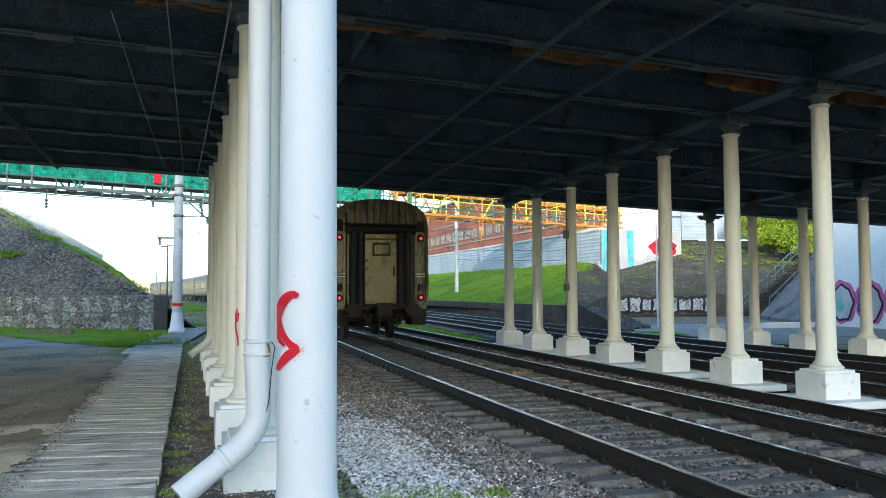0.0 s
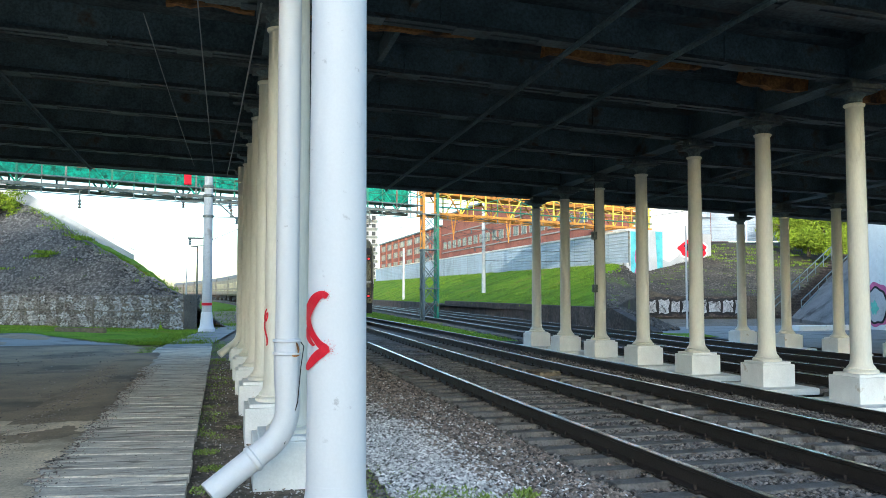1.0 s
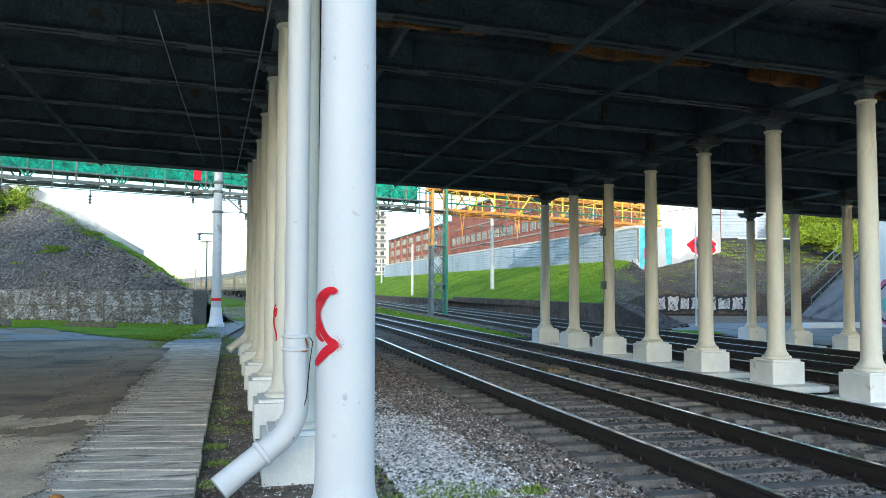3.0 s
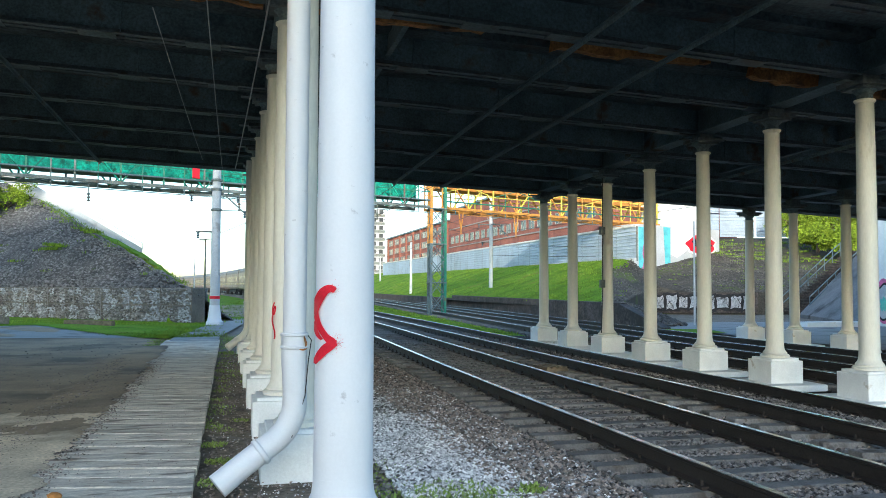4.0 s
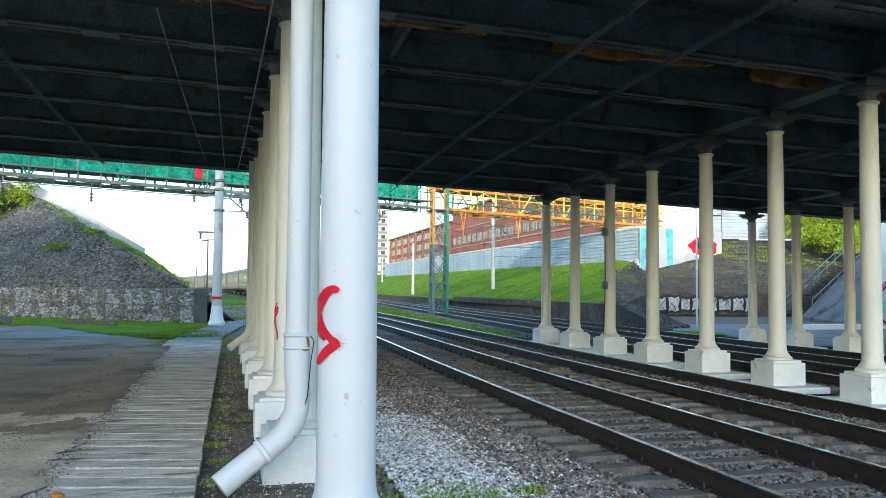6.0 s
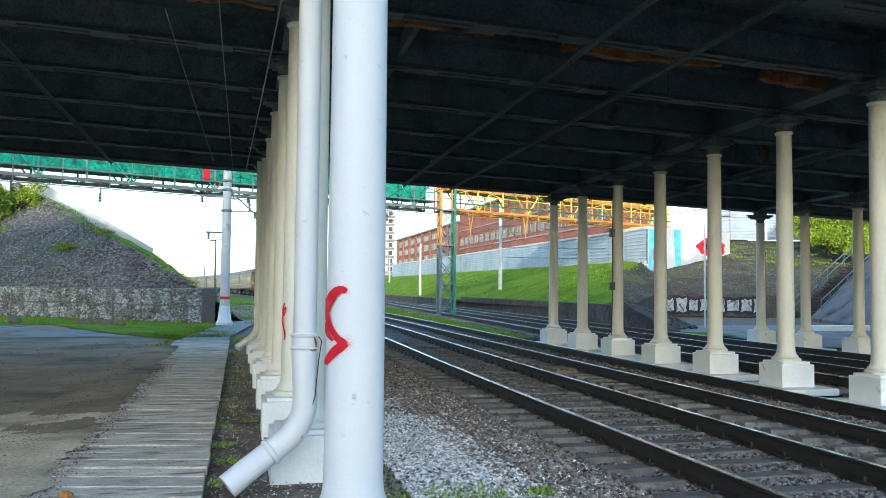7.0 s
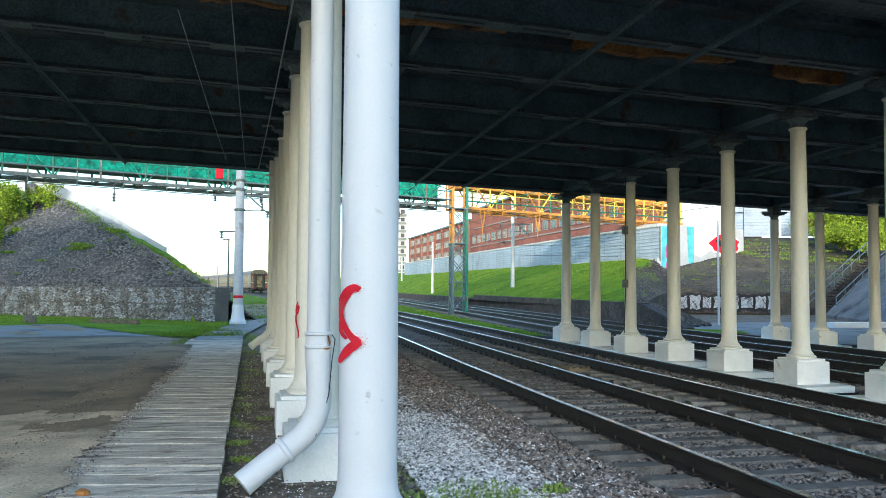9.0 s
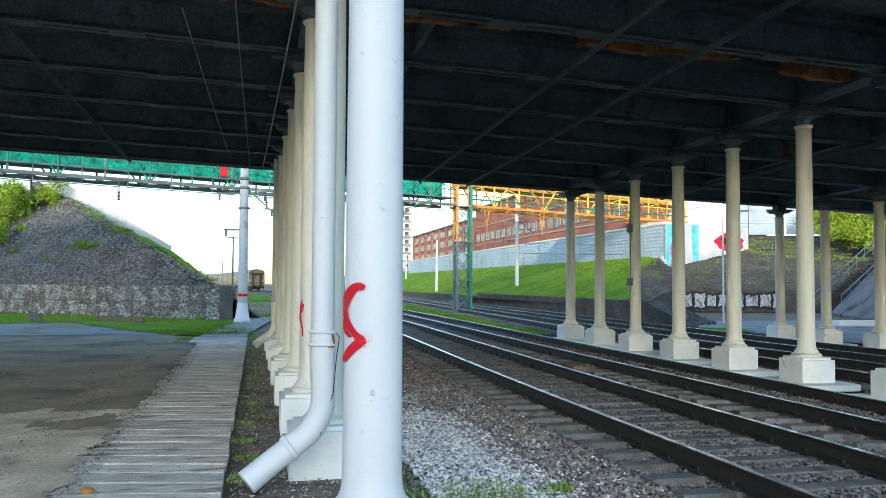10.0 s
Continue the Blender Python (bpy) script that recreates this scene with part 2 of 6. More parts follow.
def lathe(bm, prof, n=24, at=(0, 0)):
    """A turned body from (radius, height) pairs."""
    rings = []
    for r, z in prof:
        rings.append([bm.verts.new((at[0] + r * math.cos(2 * math.pi * i / n), at[1] + r * math.sin(2 * math.pi * i / n), z)) for i in range(n)])
    for a, b in zip(rings, rings[1:]):
        for i in range(n):
            bm.faces.new((a[i], a[(i + 1) % n], b[(i + 1) % n], b[i]))
    bm.faces.new(list(reversed(rings[0])))
    bm.faces.new(rings[-1])
    return bm


def tube(bm, pts, r, n=12, closed=True):
    """A round tube along points; r is one radius or one for each point."""
    pts = [Vector(p) for p in pts]
    rs = r if isinstance(r, (list, tuple)) else [r] * len(pts)
    rings = []
    for i, p in enumerate(pts):
        d = (pts[min(i + 1, len(pts) - 1)] - pts[max(i - 1, 0)]).normalized()
        s = d.cross(Vector((0.13, 0.99, 0.05))).normalized()
        u = s.cross(d)
        rings.append([bm.verts.new(p + rs[i] * (math.cos(2 * math.pi * k / n) * s + math.sin(2 * math.pi * k / n) * u)) for k in range(n)])
    for a, b in zip(rings, rings[1:]):
        for k in range(n):
            bm.faces.new((a[k], a[(k + 1) % n], b[(k + 1) % n], b[k]))
    if closed:
        bm.faces.new(list(reversed(rings[0])))
        bm.faces.new(rings[-1])
    return bm


def grid_sheet(bm, xs, ys, f):
    """A sheet over the knots xs and ys with heights f(x, y)."""
    rows = [[bm.verts.new((x, y, f(x, y))) for x in xs] for y in ys]
    for a, b in zip(rows, rows[1:]):
        for i in range(len(xs) - 1):
            bm.faces.new((a[i], a[i + 1], b[i + 1], b[i]))
    return bm


def smooth01(a, b, x):
    t = min(1.0, max(0.0, (x - a) / (b - a)))
    return t * t * (3 - 2 * t)


def rough_noise(x, y, s=1.0, k=0.0):
    return noise.noise(Vector((x * s, y * s, k)))


# ---- plan ----
STEP = 2.2            # spacing of the columns along a row
SKEW = 0.02          # the cross girders run this much forwards per metre to the right
ROW_L, ROW_M, ROW_R = 0.625, 9.25, 16.6
DECK = 5.17           # underside of the girders


def deck_z(x, y):
    """Underside of the girders; the bridge falls gently to the right and away."""
    return DECK - .035 * (x - .6) - .022 * (y - 15)


def track_x(y):
    """Centre line of the first track."""
    return 4.74 + 0.38 * smooth01(9, 34, y) - max(0.0, y - 42) ** 2 / 2400.0


def track2_x(y):
    return 7.62 + 0.25 * smooth01(5, 40, y) - max(0.0, y - 55) ** 2 / 2600.0


def track3_x(y):
    return 11.35 + 0.055 * max(0.0, y - 20) - max(0.0, y - 110) ** 2 / 3000.0


def track4_x(y):
    return 14.3 + 0.05 * max(0.0, y - 20) - max(0.0, y - 115) ** 2 / 3000.0



# ---- ground ----


def ground_z(x, y):
    z = 0.02 * rough_noise(x, y, 0.35)
    # the track bed stands a little higher than the footpath
    z += 0.02 * smooth01(8.6, 9.0, x) * (1 - smooth01(9.6, 10, x))
    # low hump at the edge of the road by the embankment
    z += 0.22 * math.exp(-((x + 7.0) / 3.0) ** 2 - ((y - 33.0) / 3.5) ** 2)
    return z


def knots(a, b, fine, far, steps):
    v = list(np.arange(a, b, fine))
    g = [far * (k / steps) ** 2.5 for k in range(1, steps + 1)]
    return [a - d for d in reversed(g)] + v + [b + d for d in g]


bm = bmesh.new()
grid_sheet(bm, knots(-16, 24, 0.8, 1500, 14), knots(-4, 64, 0.8, 2500, 16), lambda x, y: ground_z(x, y) - 0.03 - .05 * smooth01(2.3, 2.9, x) * (1 - smooth01(16, 17, x)))
single("ground", bm, SOIL, "bare dark soil with scattered stones", "ground", kind="structure", smooth=True)

bm = bmesh.new()
grid_sheet(bm, [-26 + 0.5 * i for i in range(49)], [-19 + 0.7 * i for i in range(82)], lambda x, y: ground_z(x, y) + 0.005 - 0.05 * smooth01(-2.6, -2.0, x))
single("road", bm, DIRT, "worn dirt-covered asphalt road under the bridge", "road", kind="structure", smooth=True)

# near part of the road, made paler to stand for skylight past the deck
bm = bmesh.new()
rows = []
for i in range(40):
    x = -9.0 + 7.2 * i / 39
    far = 11.3 + .25 * (x + 5) + 1.1 * rough_noise(x, 2, .7) + .5 * rough_noise(x, 7, 2.4) + .2 * rough_noise(x, 4, 7)
    rows.append([bm.verts.new((x, 3 + (far - 3) * u, ground_z(x, 3 + (far - 3) * u) + .011 + .012 * smooth01(0, .2, 1 - u) - .05 * smooth01(-2.6, -2.0, x))) for u in (0, .2, .4, .6, .75, .85, .93, 1)])
for p, q in zip(rows, rows[1:]):
    for i in range(7):
        bm.faces.new((p[i], q[i], q[i + 1], p[i + 1]))
single("dust_cover", bm, SKYLIT_DIRT, "paler tan dirt on the near road, skylight put into its colour", "dust", kind="structure", smooth=True)

# ballast beds under each pair of tracks
def bed(name, left, right, y0, y1, top, label):
    bm = bmesh.new()
    ys = list(np.arange(y0, 70, 0.7)) + list(np.arange(70, y1, 5.0))
    rows = []
    for y in ys:
        a, b = left(y), right(y)
        row = []
        for k in range(15):
            u = k / 14
            x = a + (b - a) * u
            e = smooth01(0, 0.13, u) * smooth01(0, 0.13, 1 - u)
            row.append(bm.verts.new((x, y, -0.075 + (top + 0.075) * e + 0.012 * rough_noise(x, y, 2.0))))
        rows.append(row)
    for p, q in zip(rows, rows[1:]):
        for i in range(14):
            bm.faces.new((p[i], p[i + 1], q[i + 1], q[i]))
    single(name, bm, BALLAST, label, "ballast", kind="structure", smooth=True)


bed("ballast_bed", lambda y: track_x(y) - 2.3, lambda y: track2_x(y) + 1.9, -24, 420, -.05, "dark crushed-stone ballast under two tracks")
bed("ballast_bed", lambda y: track3_x(y) - 1.8, lambda y: track4_x(y) + 1.7, -24, 420, -.05, "dark crushed-stone ballast under two tracks")

RAIL_TOP = 0.22


def rail_mesh(bm, cx, off, ys, dz, head):
    prof = [(-.07, 0), (.07, 0), (.07, .012), (.012, .03), (.012, .135), (.036, .15), (.036, .172), (-.036, .172), (-.036, .15), (-.012, .135), (-.012, .03), (-.07, .012)]
    if head:
        prof = [(-.034, .1725), (.034, .1725), (.030, .178), (-.030, .178)]
    rings = []
    for y in ys:
        x = cx(y) + off
        rings.append([bm.verts.new((x + a, y, RAIL_TOP + dz - .178 + b)) for a, b in prof])
    n = len(prof)
    for a, b in zip(rings, rings[1:]):
        for i in range(n):
            bm.faces.new((a[i], a[(i + 1) % n], b[(i + 1) % n], b[i]))
    bm.faces.new(list(reversed(rings[0])))
    bm.faces.new(rings[-1])


def sleeper_mesh():
    bm = bmesh.new()
    box(bm, (0, 0, -.08), (2.7, .26, .16), bevel=.02)
    for v in bm.verts:
        if v.co.z > -.04:
            v.co.y *= .78
            if abs(v.co.x) < .5:
                v.co.z -= .03
    return mesh_of(bm, "sleeper", SLEEPER)


def clip_mesh():
    bm = bmesh.new()
    for s in (-1, 1):
        box(bm, (s * .085, 0, .012), (.07, .12, .03), bevel=.006)
        bar(bm, (s * .085, 0, .02), (s * .085, 0, .07), .03, sides=6)
    return mesh_of(bm, "rail_clip", RAIL)


SL, CL = sleeper_mesh(), clip_mesh()


def track(cx, y0, y1, near, label, dz=(0, 0)):
    tr = thing("railway_track", label, "railway track", "railway tracks", "structure")
    ys = list(np.arange(y0, 60, 1.0)) + list(np.arange(60, y1, 6.0))
    for s, z in zip((-1, 1), dz):
        bm = bmesh.new()
        rail_mesh(bm, cx, s * .76, ys, z, False)
        rl = part("rail", bm, RAIL, tr)
        bm = bmesh.new()
        rail_mesh(bm, cx, s * .76, ys, z, True)
        part("railhead", bm, RAILTOP, rl, "worn shiny running surface")
    y = y0 + .3
    while y < near:
        a = math.atan2(cx(y + .5) - cx(y - .5), 1.0)
        tilt = math.atan2(dz[0] - dz[1], 1.52)
        m = Matrix.Translation((cx(y), y, RAIL_TOP - .178 + (dz[0] + dz[1]) / 2 - .004)) @ Matrix.Rotation(-a, 4, "Z") @ Matrix.Rotation(tilt, 4, "Y") @ Matrix.Rotation(random.uniform(-.012, .012), 4, "Z")
        ob = new("sleeper", SL)
        ob.parent, ob.matrix_basis = tr, m
        if 2 < y < 30:
            for s in (-1, 1):
                c = new("rail_clip", CL)
                c.parent, c.matrix_basis = ob, Matrix.Translation((s * .76, 0, .004))
        y += .55
    bm = bmesh.new()
    while y < min(y1, 200):
        box(bm, (cx(y), y, RAIL_TOP - .25), (2.7, .26, .16))
        y += .6
    tagged(part("far_sleepers", bm, SLEEPER, tr), kind="stuff")
    return tr


track(track_x, -22.7, 420, 75, "railway track on grey concrete sleepers with shiny rails")
track(track2_x, -22.3, 420, 75, "railway track on grey concrete sleepers, dull rails", (0.01, -0.04))
track(track3_x, -21.5, 420, 60, "railway track behind the middle columns, dark sleepers")
track(track4_x, -22.25, 420, 60, "railway track beside the retaining wall, dark sleepers")

# ---- footpath of concrete planks ----
path = thing("footpath", "footpath of worn grey concrete planks with grit", "footpath", kind="structure")
pm = []
for k in range(7):
    bm = bmesh.new()
    rows = []
    for i in range(19):
        x = -.81 + 1.62 * i / 18
        ya = -.172 + .016 * rough_noise(x, k * 3.1, 4) + .012 * rough_noise(x, k * 5.7, 13)
        yb = .172 + .016 * rough_noise(x, k * 2.3 + 9, 4) + .012 * rough_noise(x, k * 4.1 + 5, 13)
        z = .038 + .004 * rough_noise(x, k, 3)
        rows.append([bm.verts.new(v) for v in ((x, ya - .2 * x, -.04), (x, ya - .2 * x, z - .012), (x, ya + .014 - .2 * x, z), (x, yb - .014 - .2 * x, z), (x, yb - .2 * x, z - .012), (x, yb - .2 * x, -.04))])
    for p, q in zip(rows, rows[1:]):
        for i in range(5):
            bm.faces.new((p[i], q[i], q[i + 1], p[i + 1]))
    bm.faces.new(rows[0])
    bm.faces.new(rows[-1][::-1])
    bmesh.ops.recalc_face_normals(bm, faces=bm.faces)
    pm.append(mesh_of(bm, "plank", SLAB))
y = -10.63
while y < 26.5:
    ob = new("plank", random.choice(pm))
    ob.parent = path
    ob.matrix_basis = pose(-1.12 - .006 * (y - 8) + random.uniform(-.012, .012), y, .012 + random.uniform(-.004, .004), random.uniform(-.4, .4), random.uniform(-.2, .2), random.uniform(-.5, .5))
    y += .364
bm = bmesh.new()
rows = []
for i in range(30):
    y = 26 + i * .6
    x = -.95 + .09 * max(0, y - 28)
    w = 1.5
    rows.append([bm.verts.new((x + d, y, .05)) for d in (-w / 2 - .2, w / 2 - .25)])
for a, b in zip(rows, rows[1:]):
    bm.faces.new((a[0], a[1], b[1], b[0]))
single("pavement", bm, ASPHALT, "pale asphalt footpath running on beside the mast", "footpath", kind="structure")

# ---- columns ----


def column(x, y, z0, r=0.14, pad=False, label="", plinth=0.64, paint=CREAM, sunk=0.0, neck=0.0):
    h = deck_z(x, y) - z0
    g = h - neck
    c = thing("column", label, "column", "bridge columns", at=Matrix.Translation((x, y, z0)))
    if pad:
        bm = bmesh.new()
        box(bm, (0, 0, -.04), (1.15, 1.25, .12), bevel=.03)
        part("pad", bm, PLINTH, c, "whitewashed concrete pad")
    bm = bmesh.new()
    box(bm, (0, 0, .2 - sunk / 2), (plinth, plinth, .40 + sunk), bevel=.012)
    part("plinth", bm, PLINTH, c, "whitewashed square plinth")
    bm = bmesh.new()
    box(bm, (0, 0, .42), (plinth * .86, plinth * .86, .045), bevel=.012)
    part("plinth_cap", bm, PLINTH, c)
    k = r / .14
    bm = bmesh.new()
    lathe(bm, [(.235 * k, .44), (.245 * k, .46), (.245 * k, .48), (.225 * k, .50), (.20 * k, .505), (.205 * k, .52), (.192 * k, .54), (.170 * k, .565), (.157 * k, .60), (.150 * k, .66), (.149 * k, .70)], 28)
    part("base_moulding", bm, paint, c, smooth=True)
    bm = bmesh.new()
    lathe(bm, [(.148 * k, .69), (.146 * k, 1.4), (.136 * k, g - 1.2), (.128 * k, g - .32), (.14 * k, g - .31), (.155 * k, g - .29), (.155 * k, g - .27), (.13 * k, g - .26)], 28)
    part("shaft", bm, paint, c, smooth=True)
    bm = bmesh.new()
    lathe(bm, [(.118 * k, g - .27), (.118 * k, g - .19), (.13 * k, g - .17), (.17 * k, g - .13), (.175 * k, g - .12)], 24)
    part("neck", bm, IRON, c, "dark iron neck", smooth=True)
    bm = bmesh.new()
    box(bm, (0, 0, g - .095), (.46, .46, .05), bevel=.008)
    box(bm, (0, 0, g - .04), (.56, .56, .07), bevel=.008)
    box(bm, (0, 0, g - .008), (.95, .2, .02), bevel=.004)
    if neck:
        box(bm, (0, 0, h - neck / 2), (.3, .3, neck + .02), bevel=.006)
    part("capital_plate", bm, FLANGE, c, "dark iron bearing plates")
    return c


LBL = "tall cream-painted cast iron column on a whitewashed plinth"
front = column(.625, 4.68, -.03, .162, label="tall white-painted iron column with red spray mark", paint=WHITE, sunk=.05)
left_row = [column(ROW_L - .012 * (y - 7.85), y, 0, label=LBL if k else "tall cream-painted iron column behind a white drainpipe", plinth=.74, sunk=.04)
            for k, y in enumerate((7.85, 10.08, 12.5, 14.9, 17.3, 19.7, 22.1))]
mid_row = [column(ROW_M, 10.2 + STEP * k, .1, pad=True, label="tall cream-painted iron column between tracks, on a white pad", neck=.085) for k in range(7)]
for k in range(4):
    column(ROW_R, 16.9 + STEP * k, .05, pad=True, label="tall cream-painted iron column beside the far road", neck=.15)

# ---- bridge deck ----


def girder_y(x, k):
    return 7.84 + STEP * k + SKEW * (x - ROW_L)


deck = thing("bridge_deck", "dark riveted steel underside of a road bridge", "bridge", kind="structure")
deck.matrix_basis = Matrix.Translation((.6, 15, 0)) @ pose(0, 0, DECK, -math.degrees(math.atan(.022)), math.degrees(math.atan(.035))) @ Matrix.Translation((-.6, -15, -DECK))
X0, X1 = -22.0, 34.0


def skewbar(bm, k, x0, x1, z0, z1, w, off=0.0):
    """A bar along a cross girder's line from x0 to x1."""
    a = Vector((x0, girder_y(x0, k) + off, (z0 + z1) / 2))
    b = Vector((x1, girder_y(x1, k) + off, (z0 + z1) / 2))
    d = b - a
    box(bm, (a + b) / 2, (d.length, w, z1 - z0), rz=math.atan2(d.y, d.x))


for k in range(8):
    bm = bmesh.new()
    skewbar(bm, k, X0, X1, DECK + .02, DECK + .62, .025)
    g = part("cross_girder", bm, IRON, deck)
    bm = bmesh.new()
    for s in (-1, 1):
        skewbar(bm, k, X0, X1, DECK, DECK + .02, .10, s * .085)
        skewbar(bm, k, X0, X1, DECK + .02, DECK + .09, .014, s * .03)
    part("bottom_flange", bm, FLANGE, g)
    bm = bmesh.new()
    x = X0
    while x < X1 - 1:
        skewbar(bm, k, x, x + .5, DECK - .014, DECK, .27)
        x += random.choice((1.2, 1.45, 1.7))
    part("batten_plates", bm, BATTEN, g, "worn pale batten plates")
    bm = bmesh.new()
    for x in np.arange(X0 + 1, X1, 2.15):
        box(bm, (x, girder_y(x, k), DECK + .33), (.016, .09, .56), rz=.24)
    part("stiffener", bm, IRON, g)
for x, zb in ((ROW_L, .05), (ROW_M, .05), (ROW_R, .05)):
    bm = bmesh.new()
    y0, y1 = girder_y(x, -.1), girder_y(x, 7) + .3
    for s in (-1, 1):
        span(bm, x + s * .1 - .012, x + s * .1 + .012, y0, y1, DECK + zb, DECK + .6)
    span(bm, x - .17, x + .17, y0, y1, DECK + zb - .03, DECK + zb)
    part("row_girder", bm, IRON, deck)
for x, w in ((-8.2, .1), (2.25, .08), (12.6, .12), (20, .12), (24, .12)):
    bm = bmesh.new()
    y0, y1 = girder_y(x, 0), girder_y(x, 7) + .2
    span(bm, x - w / 2, x + w / 2, y0, y1, DECK + .16, DECK + .18)
    span(bm, x - .01, x + .01, y0, y1, DECK + .18, DECK + .55)
    part("stringer", bm, IRON, deck)
for x, y0, y1 in ((4.55, 5.7, 23.6), (6.0, 5.7, 23.6), (-3.6, 5.7, 23.6), (12.4, 5.7, 23.6)):
    bm = bmesh.new()
    span(bm, x - .045, x + .045, y0, y1, DECK - .035, DECK - .022)
    span(bm, x - .006, x + .006, y0, y1, DECK - .09, DECK - .035)
    part("brace_bar", bm, IRON, deck, "thin longitudinal tie bar")
# trough plates of the soffit
n = 0
for k in range(7):
    for j in range(6):
        bm = bmesh.new()
        skewbar(bm, k + j / 6 + .08, X0, X1, DECK + (.50 if n % 2 else .62), DECK + .74, STEP / 6 * .99)
        part("soffit_plate", bm, SOFFIT, deck)
        n += 1
for j in range(6):
    bm = bmesh.new()
    skewbar(bm, -1 + j / 6 + .08, X0, X1, DECK + (.50 if j % 2 else .62), DECK + .74, STEP / 6 * .99)
    part("soffit_plate", bm, SOFFIT, deck)
# rust-coloured lower plates between two girders
for x0, x1, k in ((-7.5, -1.4, 1.3), (-.8, .3, 1.28), (.9, 3.3, 1.22), (4.4, 7.0, 1.30), (7.9, 9.6, 1.40), (10.2, 11.8, 1.45), (12.6, 14.4, 1.5)):
    bm = bmesh.new()
    xx = list(np.arange(x0, x1, .14)) + [x1]
    rows = []
    for x in xx:
        zb = DECK + .10 + .10 * rough_noise(x, k, 1.3) + .05 * rough_noise(x, k, 5)
        y = girder_y(x, k)
        rows.append([bm.verts.new((x, y - .02, zb)), bm.verts.new((x, y - .05 + .06 * rough_noise(x, 7, 1.1), DECK + .42)), bm.verts.new((x, y + .02, DECK + .42)), bm.verts.new((x, y + .16, zb + .02))])
    for p, q in zip(rows, rows[1:]):
        for i in range(4):
            bm.faces.new((p[i], q[i], q[(i + 1) % 4], p[(i + 1) % 4]))
    bmesh.ops.recalc_face_normals(bm, faces=bm.faces)
    for x in np.arange(x0 + .3, x1, .55):
        box(bm, (x, girder_y(x, k) - .02, DECK + .3), (.05, .03, .3), rz=.24)
    part("rusted_plate", bm, RUSTY, deck, "orange rusted steel plate")
# far and near fascia and the road slab
bm = bmesh.new()
skewbar(bm, 7.22, X0, X1, DECK + .02, DECK + 1.15, .06)
for x in np.arange(X0, X1, 1.1):
    box(bm, (x, girder_y(x, 7.26), DECK + .1), (.12, .16, .1), rz=.24)
part("fascia_girder", bm, IRON, deck)
# unseen near fascia, added to keep sky light off the first girder's face
bm = bmesh.new()
skewbar(bm, -1.02, X0, X1, DECK + .05, DECK + 1.15, .06)
part("fascia_girder", bm, IRON, deck)
bm = bmesh.new()
vs = [(X0, girder_y(X0, -1.0)), (X1, girder_y(X1, -1.0)), (X1, girder_y(X1, 7.25)), (X0, girder_y(X0, 7.25))]
lo = [bm.verts.new((*v, DECK + .76)) for v in vs]
hi = [bm.verts.new((*v, DECK + 1.2)) for v in vs]
bm.faces.new(list(reversed(lo)))
bm.faces.new(hi)
for i in range(len(lo)):
    bm.faces.new((lo[i], lo[(i + 1) % len(lo)], hi[(i + 1) % len(lo)], hi[i]))
part("road_slab", bm, PAVED, deck)

# dirt washed over the edge of the footpath
bm = bmesh.new()
rows = []
for y in np.arange(-10.0, 24, .05):
    xr = -1.62 + .22 * rough_noise(y, 2, .5) + .14 * rough_noise(y, 5, 2.2) + .09 * rough_noise(y, 8, 6) + .05 * rough_noise(y, 3, 15) - .02 * (y - 8) * .4
    xl = -2.7
    rows.append([bm.verts.new((xl + (xr - xl) * u, y, .076 - .03 * (1 - u) ** 2 + .008 * rough_noise(y * 3, u * 9, 1) - (.014 if u == 1 else 0))) for u in (0, .15, .3, .42, .55, .65, .75, .83, .9, 1)])
for p, q in zip(rows, rows[1:]):
    for i in range(9):
        bm.faces.new((p[i], p[i + 1], q[i + 1], q[i]))
# near faces take the paler colour that stands for skylight
for f in bm.faces:
    p = f.calc_center_median()
    f.material_index = int(p.y + 1.6 * rough_noise(p.x, p.y, 1.2) + .8 * rough_noise(p.x, p.y, 4) < 11)
single("dirt_cover", bm, [DIRT, SKYLIT_DIRT], "brown dirt and grit washed over the footpath edge", "dirt", kind="structure", smooth=True)

# ---- left embankment and gabion wall ----
WA, WB = Vector((-24.0, 58.5)), Vector((-1.9, 38.9))      # front wall line, its corner
WN = Vector((WB.y - WA.y, -(WB.x - WA.x))).normalized()   # points to the camera
WALL_H = 1.62


def bank_z(x, y):
    d1 = -(Vector((x, y)) - WB).dot(WN)
    d2 = -1.9 - x - .12 * (y - 39)
    d = min(d1, d2)
    z = 1.55 + .70 * d
    return min(z, 9.4 + .02 * d) + .10 * rough_noise(x, y, .5)


bm = bmesh.new()
U = (WA - WB).normalized()
us = [i * .9 for i in range(50)]
vs_ = [i * .8 for i in range(22)] + [20, 26, 40]
rows = []
for v in vs_:
    row = []
    for u in us:
        p = WB + U * u - WN * (v + .05)
        row.append(bm.verts.new((p.x, p.y, bank_z(p.x, p.y) if v > 0 else 1.5)))
    rows.append(row)
for a, b in zip(rows, rows[1:]):
    for i in range(len(us) - 1):
        bm.faces.new((a[i + 1], a[i], b[i], b[i + 1]))
single("embankment", bm, EARTHD, "steep dark embankment paved with rubble stone", "embankment", kind="structure", smooth=True)



def side_z(x, y):
    q = Vector((x, y)) - WB
    d1, d2 = -q.dot(WN), -1.9 - x - .12 * (y - 39)
    if d1 < .8 or d2 > d1 + .4:
        return -.6
    return max(-.6, bank_z(x, y) + .05 + .5 * smooth01(0, 3, d1 - d2) * smooth01(-.2, 1.5, d2) * (1 - smooth01(3.6, 5.6, bank_z(x, y))))


